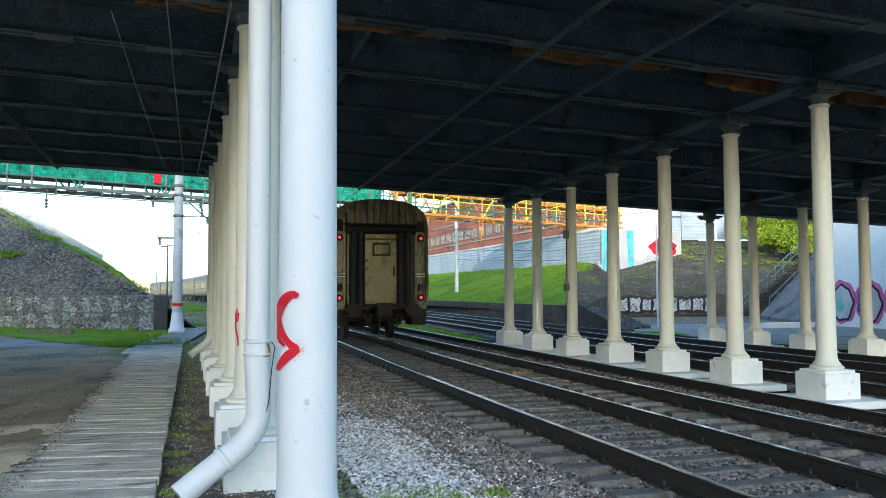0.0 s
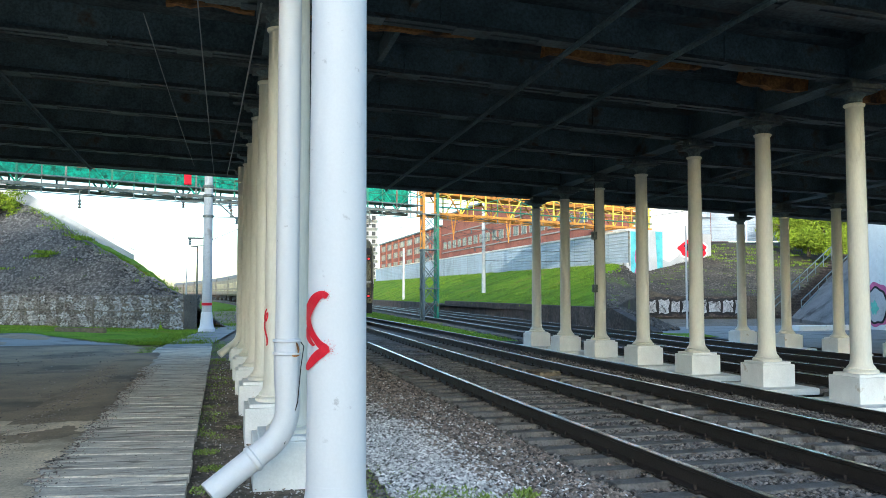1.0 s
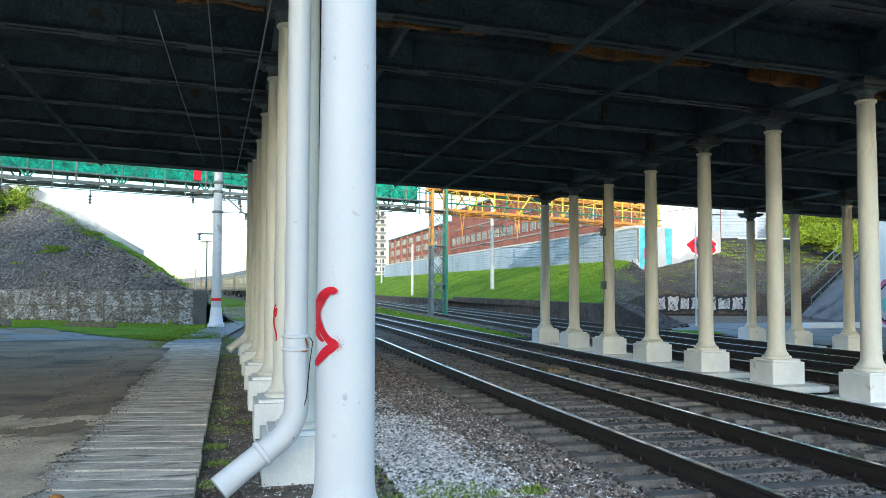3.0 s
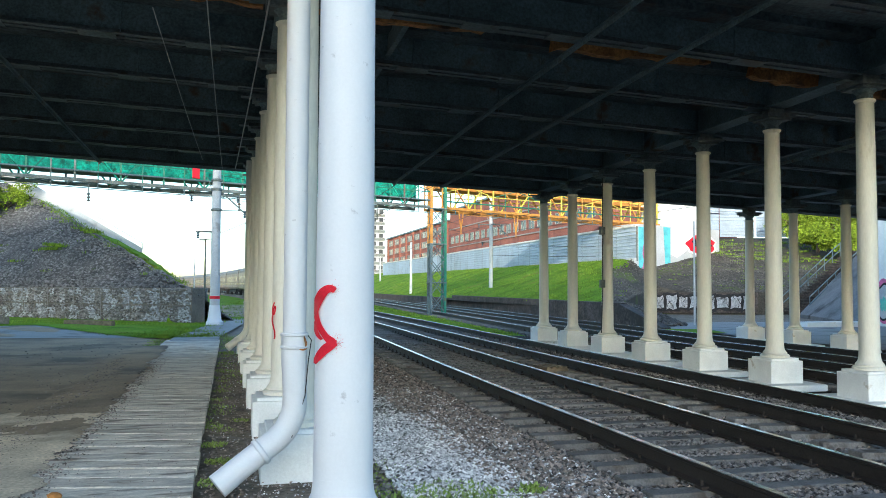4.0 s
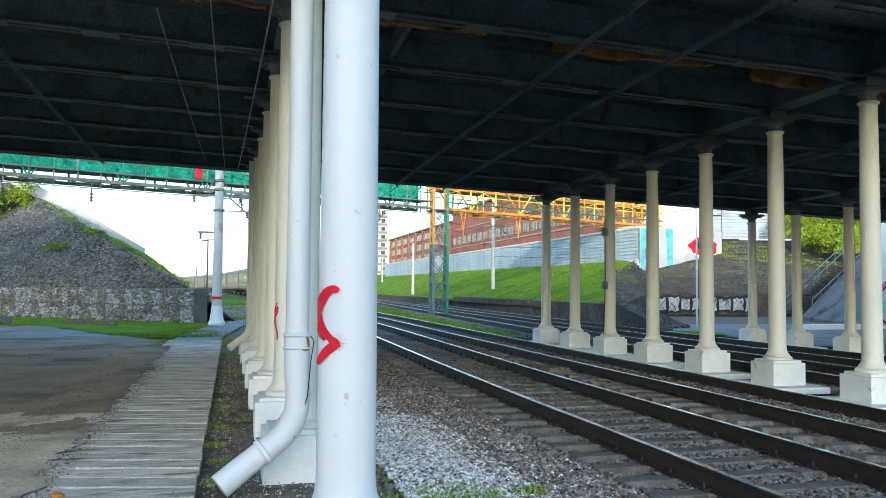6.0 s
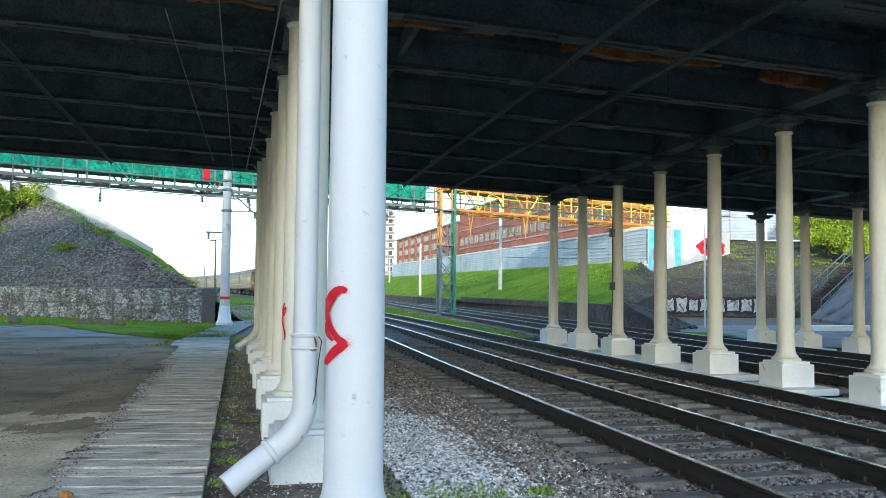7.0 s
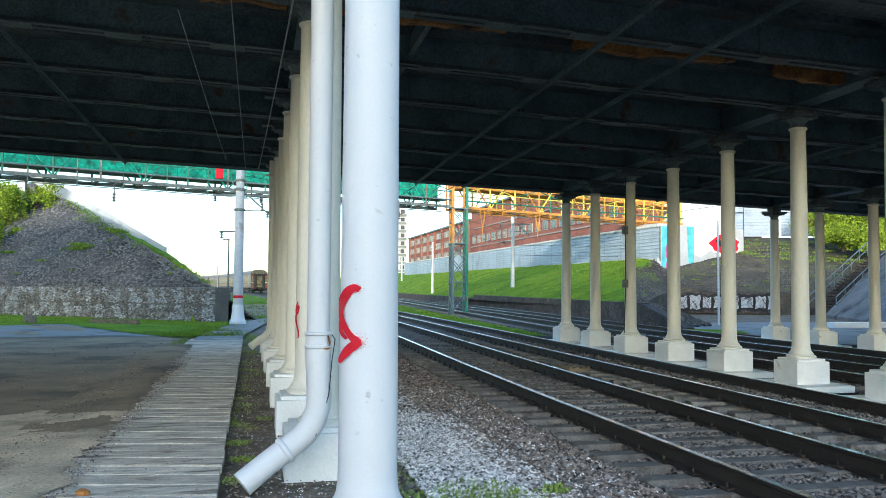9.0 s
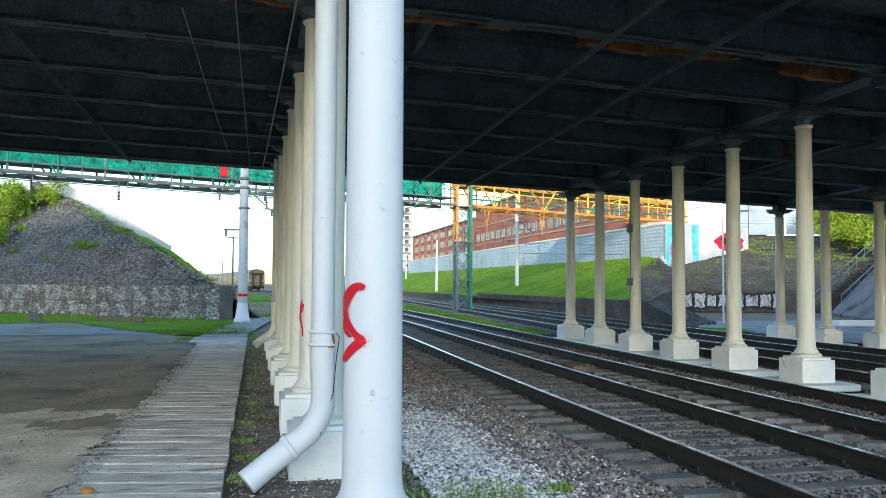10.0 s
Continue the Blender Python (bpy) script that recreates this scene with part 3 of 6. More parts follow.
bm = bmesh.new()
grid_sheet(bm, [-1.4 - i * .6 for i in range(34)][::-1], [39.4 + i * 1.2 for i in range(90)], side_z)
single("grass_bank", bm, GRASS, "sunlit grassy side of the embankment", "embankment", kind="structure", smooth=True)



def pebble(bm, p, s, rnd=random):
    """A cut octahedron-like stone."""
    a = rnd.uniform(0, 6.28)
    c, sn = math.cos(a), math.sin(a)
    pts = []
    for dx, dy, dz in ((1, 0, -.1), (0, 1, .1), (-1, 0, .1), (0, -1, -.1), (.2, .1, .75), (-.1, 0, -.6)):
        k = rnd.uniform(.7, 1.25) * s
        pts.append(bm.verts.new((p[0] + (dx * c - dy * sn) * k, p[1] + (dx * sn + dy * c) * k, p[2] + dz * k)))
    for i in range(4):
        bm.faces.new((pts[i], pts[(i + 1) % 4], pts[4]))
        bm.faces.new((pts[(i + 1) % 4], pts[i], pts[5]))


rnd = random.Random(5)
bm = bmesh.new()
for i in range(42000):
    u, v = rnd.uniform(0, 34), rnd.uniform(.1, 15)
    p = WB + U * u - WN * v
    z = bank_z(p.x, p.y)
    if z < 9.3:
        pebble(bm, (p.x, p.y, z - .02), rnd.uniform(.05, .11), rnd)
single("bank_stones", bm, COBBLE, "dark rubble stones set in the embankment", "stones", kind="stuff")

gw = thing("gabion_wall", "wire gabion wall filled with pale stones", "wall", kind="structure")
rnd = random.Random(8)
for (a, b, nn) in ((WA, WB, WN), (WB + Vector((-.1, .95)), WB + Vector((.4, 9.5)), Vector((1, -.06)).normalized())):
    L = (b - a).length
    d = (b - a) / L
    nb = max(1, round(L / 2.0))
    for i in range(nb):
        for lev in range(2):
            p0 = a + d * (L * i / nb)
            bm = bmesh.new()
            w, h = L / nb, WALL_H / 2
            c = p0 + d * (w / 2) - nn * .45
            box(bm, (c.x, c.y, h * lev + h / 2), (w, .84, h), rz=math.atan2(d.y, d.x))
            bk = part("basket", bm, RUBBLE, gw)
            bm, bm2 = bmesh.new(), bmesh.new()
            for q in range(300):
                s, t = rnd.uniform(.05, w - .05), rnd.uniform(.05, h - .05)
                pp = p0 + d * s - nn * rnd.uniform(.0, .04)
                pebble(bm2 if rough_noise(s + i * w, h * lev + t, 1.6, 3) > .02 and i > 3 else bm, (pp.x, pp.y, h * lev + t), rnd.uniform(.045, .09), rnd)
            tagged(part("stone_fill", bm, GABION, bk, "dark grey rubble"), kind="stuff")
            tagged(part("painted_stones", bm2, SILVERSTONE, bk, "stones sprayed silver"), kind="stuff")
            if a != WA and i == 0:
                bm = bmesh.new()
                for q in range(70):
                    pp = p0 - nn * rnd.uniform(.05, .85)
                    pebble(bm, (pp.x, pp.y - .01, h * lev + rnd.uniform(.05, h - .05)), rnd.uniform(.06, .13), rnd)
                tagged(part("end_stones", bm, GABION, bk, "dark grey rubble"), kind="stuff")
            bm = bmesh.new()
            for e in range(3):
                q = p0 + nn * .06
                z = h * (lev + e / 2)
                bar(bm, (q.x, q.y, z), ((q + d * w).x, (q + d * w).y, z), .012)
            q = p0 + nn * .06
            bar(bm, (q.x, q.y, h * lev), (q.x, q.y, h * lev + h), .02)
            part("wire_mesh", bm, WIRE, bk)

# grass strip below the wall
def patch(name, mat, fx, y0, y1, dz, label, cat, n=8, step=.6):
    bm = bmesh.new()
    rows = []
    for y in np.arange(y0, y1, step):
        a, b = fx(y)
        rows.append([bm.verts.new((a + (b - a) * i / n, y, ground_z(a + (b - a) * i / n, y) + dz)) for i in range(n + 1)])
    for p, q in zip(rows, rows[1:]):
        for i in range(n):
            bm.faces.new((p[i], p[i + 1], q[i + 1], q[i]))
    return single(name, bm, mat, label, cat, kind="structure", smooth=True)


patch("road", ASPHALT, lambda y: (-24, min(-3.2, -1.8 - (y - 27.3) * .95) + .3 * rough_noise(y, 6, .9)), 28.4, 39, .016, "pale worn asphalt at the end of the dirt road", "road", step=.3)
patch("grass_verge", GRASS, lambda y: (max(-24, -1.6 - (y - 27.3) * 1.05 - rough_noise(y, 3, .8) * .6), -.9 + rough_noise(y, 1, 1.3) * .3), 28, 50, .03, "bright green grass verge below the stone wall", "grass")
patch("grass_verge", GRASS, lambda y: (9.15 + .012 * (y - 26), track3_x(y) - 1.7), 27, 110, .035, "green grass strip between the tracks", "grass")
patch("grass_verge", GRASS, lambda y: (-.4 - (y - 40) * .09, track_x(y) - 2.2), 40, 160, .03, "sunlit grass beside the tracks", "grass")

# earth strip whose yellow stands in for sunlight that doesn't reach it
patch("dry_earth", DIRT, lambda y: (-1.0 + .3 * rough_noise(y, 4, .6), 1.3 + .4 * rough_noise(y, 9, .5)), 46, 75, .05, "earth strip in the grass, yellow standing for sunlight", "earth")

patch("grass_verge", GRASS, lambda y: (16.6 + .2 * rough_noise(y, 4, 1.1), 18.9 + .4 * rough_noise(y, 9, .9) - .25 * abs(y - 30)), 27, 33, .06, "small green grass verge by the far track", "grass")

# ---- right retaining wall, slope, fence, facade ----
wl = thing("retaining_wall", "low sooty dark retaining wall with faint spray marks", "wall", kind="structure")
for i in range(1, 22):
    y0 = 30 + i * 4.0
    h = 1.05 if i < 9 else .8
    bm = bmesh.new()
    box(bm, (17.1 + .02 * (y0 - 30) + .2, y0 + 2, h / 2), (.4, 3.98, h), rz=-.02, bevel=.02)
    part("panel", bm, DARKWALL, wl)
bm = bmesh.new()
box(bm, (17.28, 32.0, .5), (.4, 3.98, 1.0), rz=-.02)
for v in bm.verts:
    if v.co.z > .5 and v.co.y < 32:
        v.co.z = .12
part("end_panel", bm, DARKWALL, wl)
bm = bmesh.new()
FENCE_X = 27.0


def plane1(x, y):
    """The long slope beside the tracks."""
    x0 = 17.4 + .02 * (y - 30)
    return .8 + 3.05 * max(0, (x - x0) / (FENCE_X - x0)) ** .97 + .05 * rough_noise(x, y, .3)


def foot_y(x):
    """Foot of the earth slope that faces the road."""
    return 35.2 + (x - 17.4) * 1.45 if x < 27.4 else 49.7 - .25 * (x - 27.4)


def plane2(x, y):
    return 1.0 + .5 * smooth01(17.4, 27, x) + .29 * (y - foot_y(x)) + 1.9 * math.exp(-((x - 26.2) / 2.0) ** 2 - ((y - 52.5) / 3.2) ** 2) + .07 * rough_noise(x, y, .6)


def slope_z(x, y):
    if y < foot_y(x) + .4 and x > 18.2:
        return -.4
    return min(plane1(x, y), plane2(x, y) - .12, 4.4)


rows = []
for y in list(np.arange(35, 90, 1.2)) + [95, 105, 120, 140, 180, 230, 300, 400]:
    x0 = 17.4 + .02 * (y - 30)
    rows.append([bm.verts.new((x0 + (FENCE_X - x0) * i / 16, y, max(-.4, slope_z(x0 + (FENCE_X - x0) * i / 16, y)))) for i in range(22)])
for p, q in zip(rows, rows[1:]):
    for i in range(21):
        bm.faces.new((p[i], p[i + 1], q[i + 1], q[i]))
single("grass_slope", bm, GRASS, "bright green grassy slope above the retaining wall", "grass slope", kind="structure", smooth=True)

fence = thing("sheet_fence", "long blue-grey profiled sheet fence", "fence", kind="structure")
bm = bmesh.new()
n = 9
prof = []
for i in range(n):
    z = 2.2 * i / n
    prof += [(0, z), (0, z + .16), (-.05, z + .18), (-.05, z + 2.2 / n - .02)]
va = [bm.verts.new((x, 0, z)) for x, z in prof]
vb = [bm.verts.new((x, 2.96, z)) for x, z in prof]
for i in range(len(prof) - 1):
    bm.faces.new((va[i], vb[i], vb[i + 1], va[i + 1]))
bmesh.ops.recalc_face_normals(bm, faces=bm.faces)
FM = mesh_of(bm, "sheet", SHEET)
for i in range(33):
    ob = new("sheet", FM)
    ob.parent = fence
    ob.matrix_basis = Matrix.Translation((FENCE_X, 51 + 3 * i, 3.8))
bm = bmesh.new()
span(bm, FENCE_X - .1, FENCE_X + .12, 51, 150, 6.0, 6.14)
part("coping", bm, TRIM, fence, "pale top rail")
for i in range(33):
    bm = bmesh.new()
    span(bm, FENCE_X - .14, FENCE_X + .16, 51 + 3 * i, 53.97 + 3 * i, 2.9, 3.82, bevel=.02)
    part("base_panel", bm, CONCRETE, fence, "pale concrete footing panel")
bm = bmesh.new()
for i in range(34):
    span(bm, FENCE_X + .02, FENCE_X + .12, 50.95 + 3 * i, 51.05 + 3 * i, 3.6, 6.05)
part("posts", bm, GREY, fence)

fac = thing("factory_building", "long red brick factory with rows of small windows", "building", kind="structure")
FX = 32.0
for y0, y1, top in ((67, 120, 13.2), (120, 173, 11.9)):
    bm = bmesh.new()
    span(bm, FX, FX + 14, y0, y1, 3.0, top)
    part("wall", bm, BRICK, fac)
    bm = bmesh.new()
    span(bm, FX - .3, FX + 14.3, y0 - .3 if y0 < 100 else y0, y1 + .3, top, top + .25)
    part("roof", bm, IRON, fac)
for z in (7.7, 10.4):
    bm = bmesh.new()
    span(bm, FX - .12, FX, 67, 120, z, z + .14)
    part("string_course", bm, WINTRIM, fac)
for y in np.arange(121, 173, 6.2):
    bm = bmesh.new()
    span(bm, FX - .25, FX, y, y + .7, 3.0, 11.9)
    part("pilaster", bm, BRICK, fac)


def window_mesh(w, h):
    bm = bmesh.new()
    for a, b, c, d in ((-w / 2, w / 2, -.06, 0), (-w / 2, w / 2, h, h + .08)):
        span(bm, -.08, .05, a, b, c, d)
    for yy in (-w / 2, 0, w / 2):
        span(bm, -.06, .03, yy - .05, yy + .05, 0, h)
    fr = mesh_of(bm, "frame", WINTRIM)
    bm = bmesh.new()
    span(bm, -.02, .02, -w / 2, w / 2, 0, h)
    return fr, mesh_of(bm, "pane", GLASSD)


FR, PN = window_mesh(1.6, 1.0)
for z, ya, yb, st in ((8.3, 69, 119, 2.6), (4.6, 123, 172, 2.07), (6.6, 123, 172, 2.07), (8.5, 123, 172, 2.07), (10.3, 123, 172, 2.07)):
    for y in np.arange(ya, yb, st):
        w = new("window", FR)
        w.parent, w.matrix_basis = fac, Matrix.Translation((FX, y, z))
        p = new("pane", PN)
        p.parent, p.matrix_basis = w, Matrix.Translation((-.012, 0, 0))

# ---- truss footbridge ----
TB = Vector((12.2, 48.9))
TD = Vector((1, .41)).normalized()
TN = Vector((-TD.y, TD.x))


def tp(s, o, z):
    p = TB + TD * s + TN * o
    return (p.x, p.y, z)


Z0, Z1 = 6.7, 9.3
for name, s0, s1, chord, web, panel, pz, lbl in (("footbridge", -46, -.4, GREY, GREEN, GREENP, 7.2, "green steel truss footbridge with green mesh panels"),
                                             ("footbridge", .4, 23.5, ORANGE, YELLOW, ORANGE, 8.0, "sunlit orange and yellow steel truss footbridge")):
    fb = thing(name, lbl, "footbridge", "footbridge spans", "structure")
    for o in (0, 1.9):
        for z in (Z0, Z1):
            bm = bmesh.new()
            bar(bm, tp(s0, o, z), tp(s1, o, z), .2, .16)
            part("chord", bm, chord, fb)
        n = max(2, round((s1 - s0) / 2.1))
        for i in range(n + 1):
            a = s0 + (s1 - s0) * i / n
            b = s0 + (s1 - s0) * min(n, i + 1) / n
            bm = bmesh.new()
            bar(bm, tp(a, o, Z0), tp(a, o, Z1), .09)
            part("post", bm, web if i % 3 else chord, fb)
            if i < n:
                bm = bmesh.new()
                if i % 2:
                    bar(bm, tp(a, o, Z0), tp(b, o, Z1), .07)
                else:
                    bar(bm, tp(a, o, Z1), tp(b, o, Z0), .07)
                part("diagonal", bm, web if i % 2 else panel, fb)
    # counter bracing, a service pipe and a ladder rail
    n = max(2, round((s1 - s0) / 2.1))
    rt = random.Random(n)
    for i in range(n):
        a, b = s0 + (s1 - s0) * i / n, s0 + (s1 - s0) * (i + 1) / n
        bm = bmesh.new()
        bar(bm, tp(a, .02, Z0 + (1.5 if i % 2 else .95)), tp(b, .02, Z0 + (.95 if i % 2 else 1.5)), .045)
        bar(bm, tp((a + b) / 2, 0, Z0), tp((a + b) / 2, 0, Z0 + 1.5), .05)
        part("counter_brace", bm, rt.choice((web, GREEN, GREY, web)), fb)
        bm = bmesh.new()
        bar(bm, tp(a, .95, Z0 - .05), tp(b, 0, Z0), .05)
        bar(bm, tp(a, .95, Z0 - .05), tp(b, 1.9, Z0), .05)
        bar(bm, tp((a + b) / 2, 0, Z0), tp((a + b) / 2, 0, Z0 - .35), .05)
        bar(bm, tp(a, .3, Z0 - .32), tp(b, .3, Z0 - .32), .04)
        part("lower_bracing", bm, IRON if s0 < 0 else rt.choice((chord, IRON)), fb)
    bm = bmesh.new()
    bar(bm, tp(s0, -.12, Z0 + .42), tp(s1, -.12, Z0 + .42), .09, sides=8)
    part("service_pipe", bm, IRON if s0 < 0 else GREEN, fb)
    bm = bmesh.new()
    for o in (0, 1.9):
        bar(bm, tp(s0, o, Z0 + .95), tp(s1, o, Z0 + .95), .06)
        bar(bm, tp(s0, o, Z0 + 1.5), tp(s1, o, Z0 + 1.5), .05)
    part("guard_rail", bm, web, fb)
    n = max(2, round((s1 - s0) / 2.1))
    for i in range(n):
        a = s0 + (s1 - s0) * i / n
        bm = bmesh.new()
        bar(bm, tp(a, 0, Z0), tp(a, 1.9, Z0), .09)
        bar(bm, tp(a, 0, Z0), tp(a + (s1 - s0) / n, 1.9, Z0), .06)
        part("floor_beam", bm, chord, fb)
        bm = bmesh.new()
        a0, a1 = a + .004, a + (s1 - s0) / n - .004
        c0, c1 = Vector(tp(a0, 1.75, 0)), Vector(tp(a1, 1.75, 0))
        box(bm, ((c0 + c1) / 2) + Vector((0, 0, pz + .7)), ((c1 - c0).length, .03, 1.4), rz=math.atan2(TD.y, TD.x))
        part("mesh_panel", bm, panel, fb)
    bm = bmesh.new()
    c0, c1 = Vector(tp(s0, .95, 0)), Vector(tp(s1, .95, 0))
    box(bm, (c0 + c1) / 2 + Vector((0, 0, pz - .02)), ((c1 - c0).length, 1.5, .06), rz=math.atan2(TD.y, TD.x))
    part("walkway", bm, chord, fb)

bm = bmesh.new()
c0 = Vector(tp(-15.4, -.14, 7.55))
box(bm, c0, (.38, .05, .62), rz=math.atan2(TD.y, TD.x), bevel=.02)
for dz in (-.3, .3):
    box(bm, c0 + Vector((0, .08, dz)), (.34, .14, .06), rz=math.atan2(TD.y, TD.x))
single("sign_board", bm, RED, "red board fixed to the footbridge railing", "board")

# hangers below the orange span
for sx in (1.9, 6.6):
    hg = thing("catenary_hanger", "orange V-shaped steel hanger below the footbridge", "hanger", "catenary hangers")
    for d in (-.22, .22):
        bm = bmesh.new()
        bar(bm, tp(sx + d, 0, Z0), tp(sx, 0, Z0 - 1.3), .06)
        part("strut", bm, ORANGE, hg)
    bm = bmesh.new()
    bar(bm, tp(sx, 0, Z0 - 1.2), tp(sx, 0, Z0 - 1.6), .06)
    part("tip", bm, ORANGE, hg)
for sx in (-5.2, -4.4, -8.5, -13.0, -20.5):
    hg = thing("insulator_string", "grey insulator string hanging from the footbridge", "insulator", "insulators")
    bm = bmesh.new()
    x, y, z = tp(sx, 0, Z0)
    lathe(bm, [(.03, z - 1.0), (.09, z - .95), (.03, z - .88), (.09, z - .8), (.03, z - .72), (.09, z - .64), (.03, z - .55), (.03, z)], 8, (x, y))
    part("insulator_discs", bm, GREY, hg)

# lattice mast under the footbridge
ms = thing("lattice_mast", "green steel lattice mast with cross bracing", "mast")
W2 = .45
cs = [(TB.x - W2, TB.y - .35), (TB.x + W2, TB.y - .35), (TB.x + W2, TB.y + .35), (TB.x - W2, TB.y + .35)]
for x, y in cs:
    bm = bmesh.new()
    box(bm, (x, y, 2.2 if x < TB.x else 4.6), (.15, .13, 4.4 if x < TB.x else 9.2))
    part("leg", bm, IRON if x < TB.x else GREEN, ms)
    if x < TB.x:
        bm = bmesh.new()
        box(bm, (x, y, 6.8), (.16, .14, 4.8))
        part("leg", bm, ORANGE, ms, "orange upper leg")
for i in range(6):
    z0, z1 = .2 + i * 1.08, .2 + (i + 1) * 1.08
    for a, b in ((0, 1), (1, 2), (2, 3), (3, 0)):
        bm = bmesh.new()
        bar(bm, (*cs[a], z0), (*cs[b], z1), .05)
        bar(bm, (*cs[b], z0), (*cs[a], z1), .05)
        part("brace", bm, IRON, ms)
for z in (2.0, 4.4, 6.6):
    bm = bmesh.new()
    box(bm, (TB.x, TB.y, z), (1.1, .9, .07))
    part("collar", bm, IRON, ms)

# ---- masts ----


def mast(x, y, z0, h, r0, r1, label, band=False, arms=True):
    m = thing("catenary_mast", label, "mast", "catenary masts", at=Matrix.Translation((x, y, z0)))
    bm = bmesh.new()
    lathe(bm, [(r0, 0), ((r0 + r1) / 2, h / 2), (r1, h)], 16)
    part("pole", bm, POLE, m, smooth=True)
    if band:
        bm = bmesh.new()
        lathe(bm, [(.36, -.1), (.36, .18), (.30, .24), (.26, .55), (r0 + .01, .9)], 16)
        part("foot", bm, WHITE, m, "white-painted flared foot", smooth=True)
        bm = bmesh.new()
        lathe(bm, [(r0 + .012, 1.18), (r0 + .012, 1.3)], 16)
        part("band", bm, RED, m, "red painted band")
        for z in (5.0, 5.9, 6.3, 7.2):
            bm = bmesh.new()
            lathe(bm, [(r0 - .01, z), (r0 + .03, z + .02), (r0 + .03, z + .1), (r0 - .01, z + .12)], 16)
            part("clamp", bm, GREY, m)
    if arms:
        for (x0, z0_, x1, z1_, w) in ((-1.15, h * .633, 1.5, h * .633, .07), (0, h * .67, 1.5, h * .52, .06), (-.85, h * .455, .2, h * .455, .07), (0, h * .56, 1.5, h * .56, .04), (-.4, h * .72, 0, h * .60, .03), (0, h * .44, 1.6, h * .52, .025)):
            bm = bmesh.new()
            bar(bm, (x0, 0, z0_), (x1, 0, z1_), w)
            part("bracket_arm", bm, GREY, m)
        for xx, zz in ((-1.05, h * .633), (1.2, h * .56), (-.75, h * .455), (.9, h * .633)):
            bm = bmesh.new()
            lathe(bm, [(.03, zz - .3), (.07, zz - .27), (.03, zz - .2), (.07, zz - .15), (.03, zz - .1), (.07, zz - .05), (.02, zz)], 8, (xx, 0))
            part("insulator", bm, IRON, m)
    return m


mast(-.82, 36.6, 0, 9.0, .215, .17, "white concrete catenary mast with red band and flared foot", band=True)
mast(-5.0, 108, 0, 5.4, .09, .06, "slim pale mast far down the line", arms=False)
mast(20.6, 64, 1.7, 8.3, .17, .13, "pale concrete mast on the grass slope", arms=True)
mast(19.0, 88, .1, 6.6, .16, .12, "pale concrete mast beside the far tracks", arms=False)
mast(24.0, 136, .3, 6.6, .16, .12, "pale concrete mast beside the far tracks", arms=False)

lm = thing("street_lamp", "slim grey street lamp with a short side arm", "street lamp", at=Matrix.Translation((-2.12, 62, 0)))
bm = bmesh.new()
lathe(bm, [(.07, 0), (.05, 5.2)], 10)
part("pole", bm, GREY, lm)
bm = bmesh.new()
bar(bm, (-.1, 0, 5.15), (.7, 0, 5.2), .06)
part("arm", bm, GREY, lm)
bm = bmesh.new()
box(bm, (-.25, 0, 5.12), (.4, .16, .1), bevel=.02)
part("lamp_head", bm, GREY, lm)
wh = thing("warehouse", "low grey warehouse with a pitched roof far away", "building", at=Matrix.Translation((9.0, 205, 0)))
bm = bmesh.new()
span(bm, -6, 6, 0, 30, 0, 3.6)
part("wall", bm, CONCRETE, wh)
bm = bmesh.new()
a = [bm.verts.new(v) for v in ((-6.4, -.5, 3.5), (6.4, -.5, 3.5), (0, -.5, 6.2))]
b = [bm.verts.new(v) for v in ((-6.4, 30.5, 3.5), (6.4, 30.5, 3.5), (0, 30.5, 6.2))]
bm.faces.new(a)
bm.faces.new(b[::-1])
for i in range(3):
    bm.faces.new((a[i], b[i], b[(i + 1) % 3], a[(i + 1) % 3]))
bmesh.ops.recalc_face_normals(bm, faces=bm.faces)
part("roof", bm, COACHROOF, wh)

tw = thing("apartment_tower", "tall pale apartment tower in the distance", "building", at=Matrix.Translation((50.5, 300, 0)))
bm = bmesh.new()
span(bm, -4, 4, 0, 12, 0, 31)
part("wall", bm, CONCRETE, tw)
for i in range(9):
    bm = bmesh.new()
    span(bm, -4.2, 4.2, -.25, 0, 4 + 3 * i, 4.9 + 3 * i)
    part("balcony", bm, GREY, tw)
    for x in (-2.6, 0, 2.6):
        bm = bmesh.new()
        span(bm, x - .7, x + .7, -.12, .05, 5.1 + 3 * i, 6.6 + 3 * i)
        part("window", bm, GLASSD, tw)


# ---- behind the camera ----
# unseen ridge added as a sun blocker; its tall middle shades the bridge
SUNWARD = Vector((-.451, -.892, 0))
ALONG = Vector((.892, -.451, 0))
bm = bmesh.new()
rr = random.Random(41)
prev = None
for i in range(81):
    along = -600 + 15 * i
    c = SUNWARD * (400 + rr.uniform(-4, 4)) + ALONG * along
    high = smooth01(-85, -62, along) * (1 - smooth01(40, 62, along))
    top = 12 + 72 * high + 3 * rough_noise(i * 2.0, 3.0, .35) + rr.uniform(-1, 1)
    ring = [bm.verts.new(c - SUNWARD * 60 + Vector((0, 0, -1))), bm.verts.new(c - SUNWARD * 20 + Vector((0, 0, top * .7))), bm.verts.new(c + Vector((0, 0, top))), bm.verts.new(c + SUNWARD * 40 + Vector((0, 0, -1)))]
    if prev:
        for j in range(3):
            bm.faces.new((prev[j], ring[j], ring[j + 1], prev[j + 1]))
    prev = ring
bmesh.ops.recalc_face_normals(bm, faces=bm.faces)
single("backdrop", bm, GRASS, "unseen green ridge added to block the low sun from the bridge", "ridge", kind="structure", smooth=True)

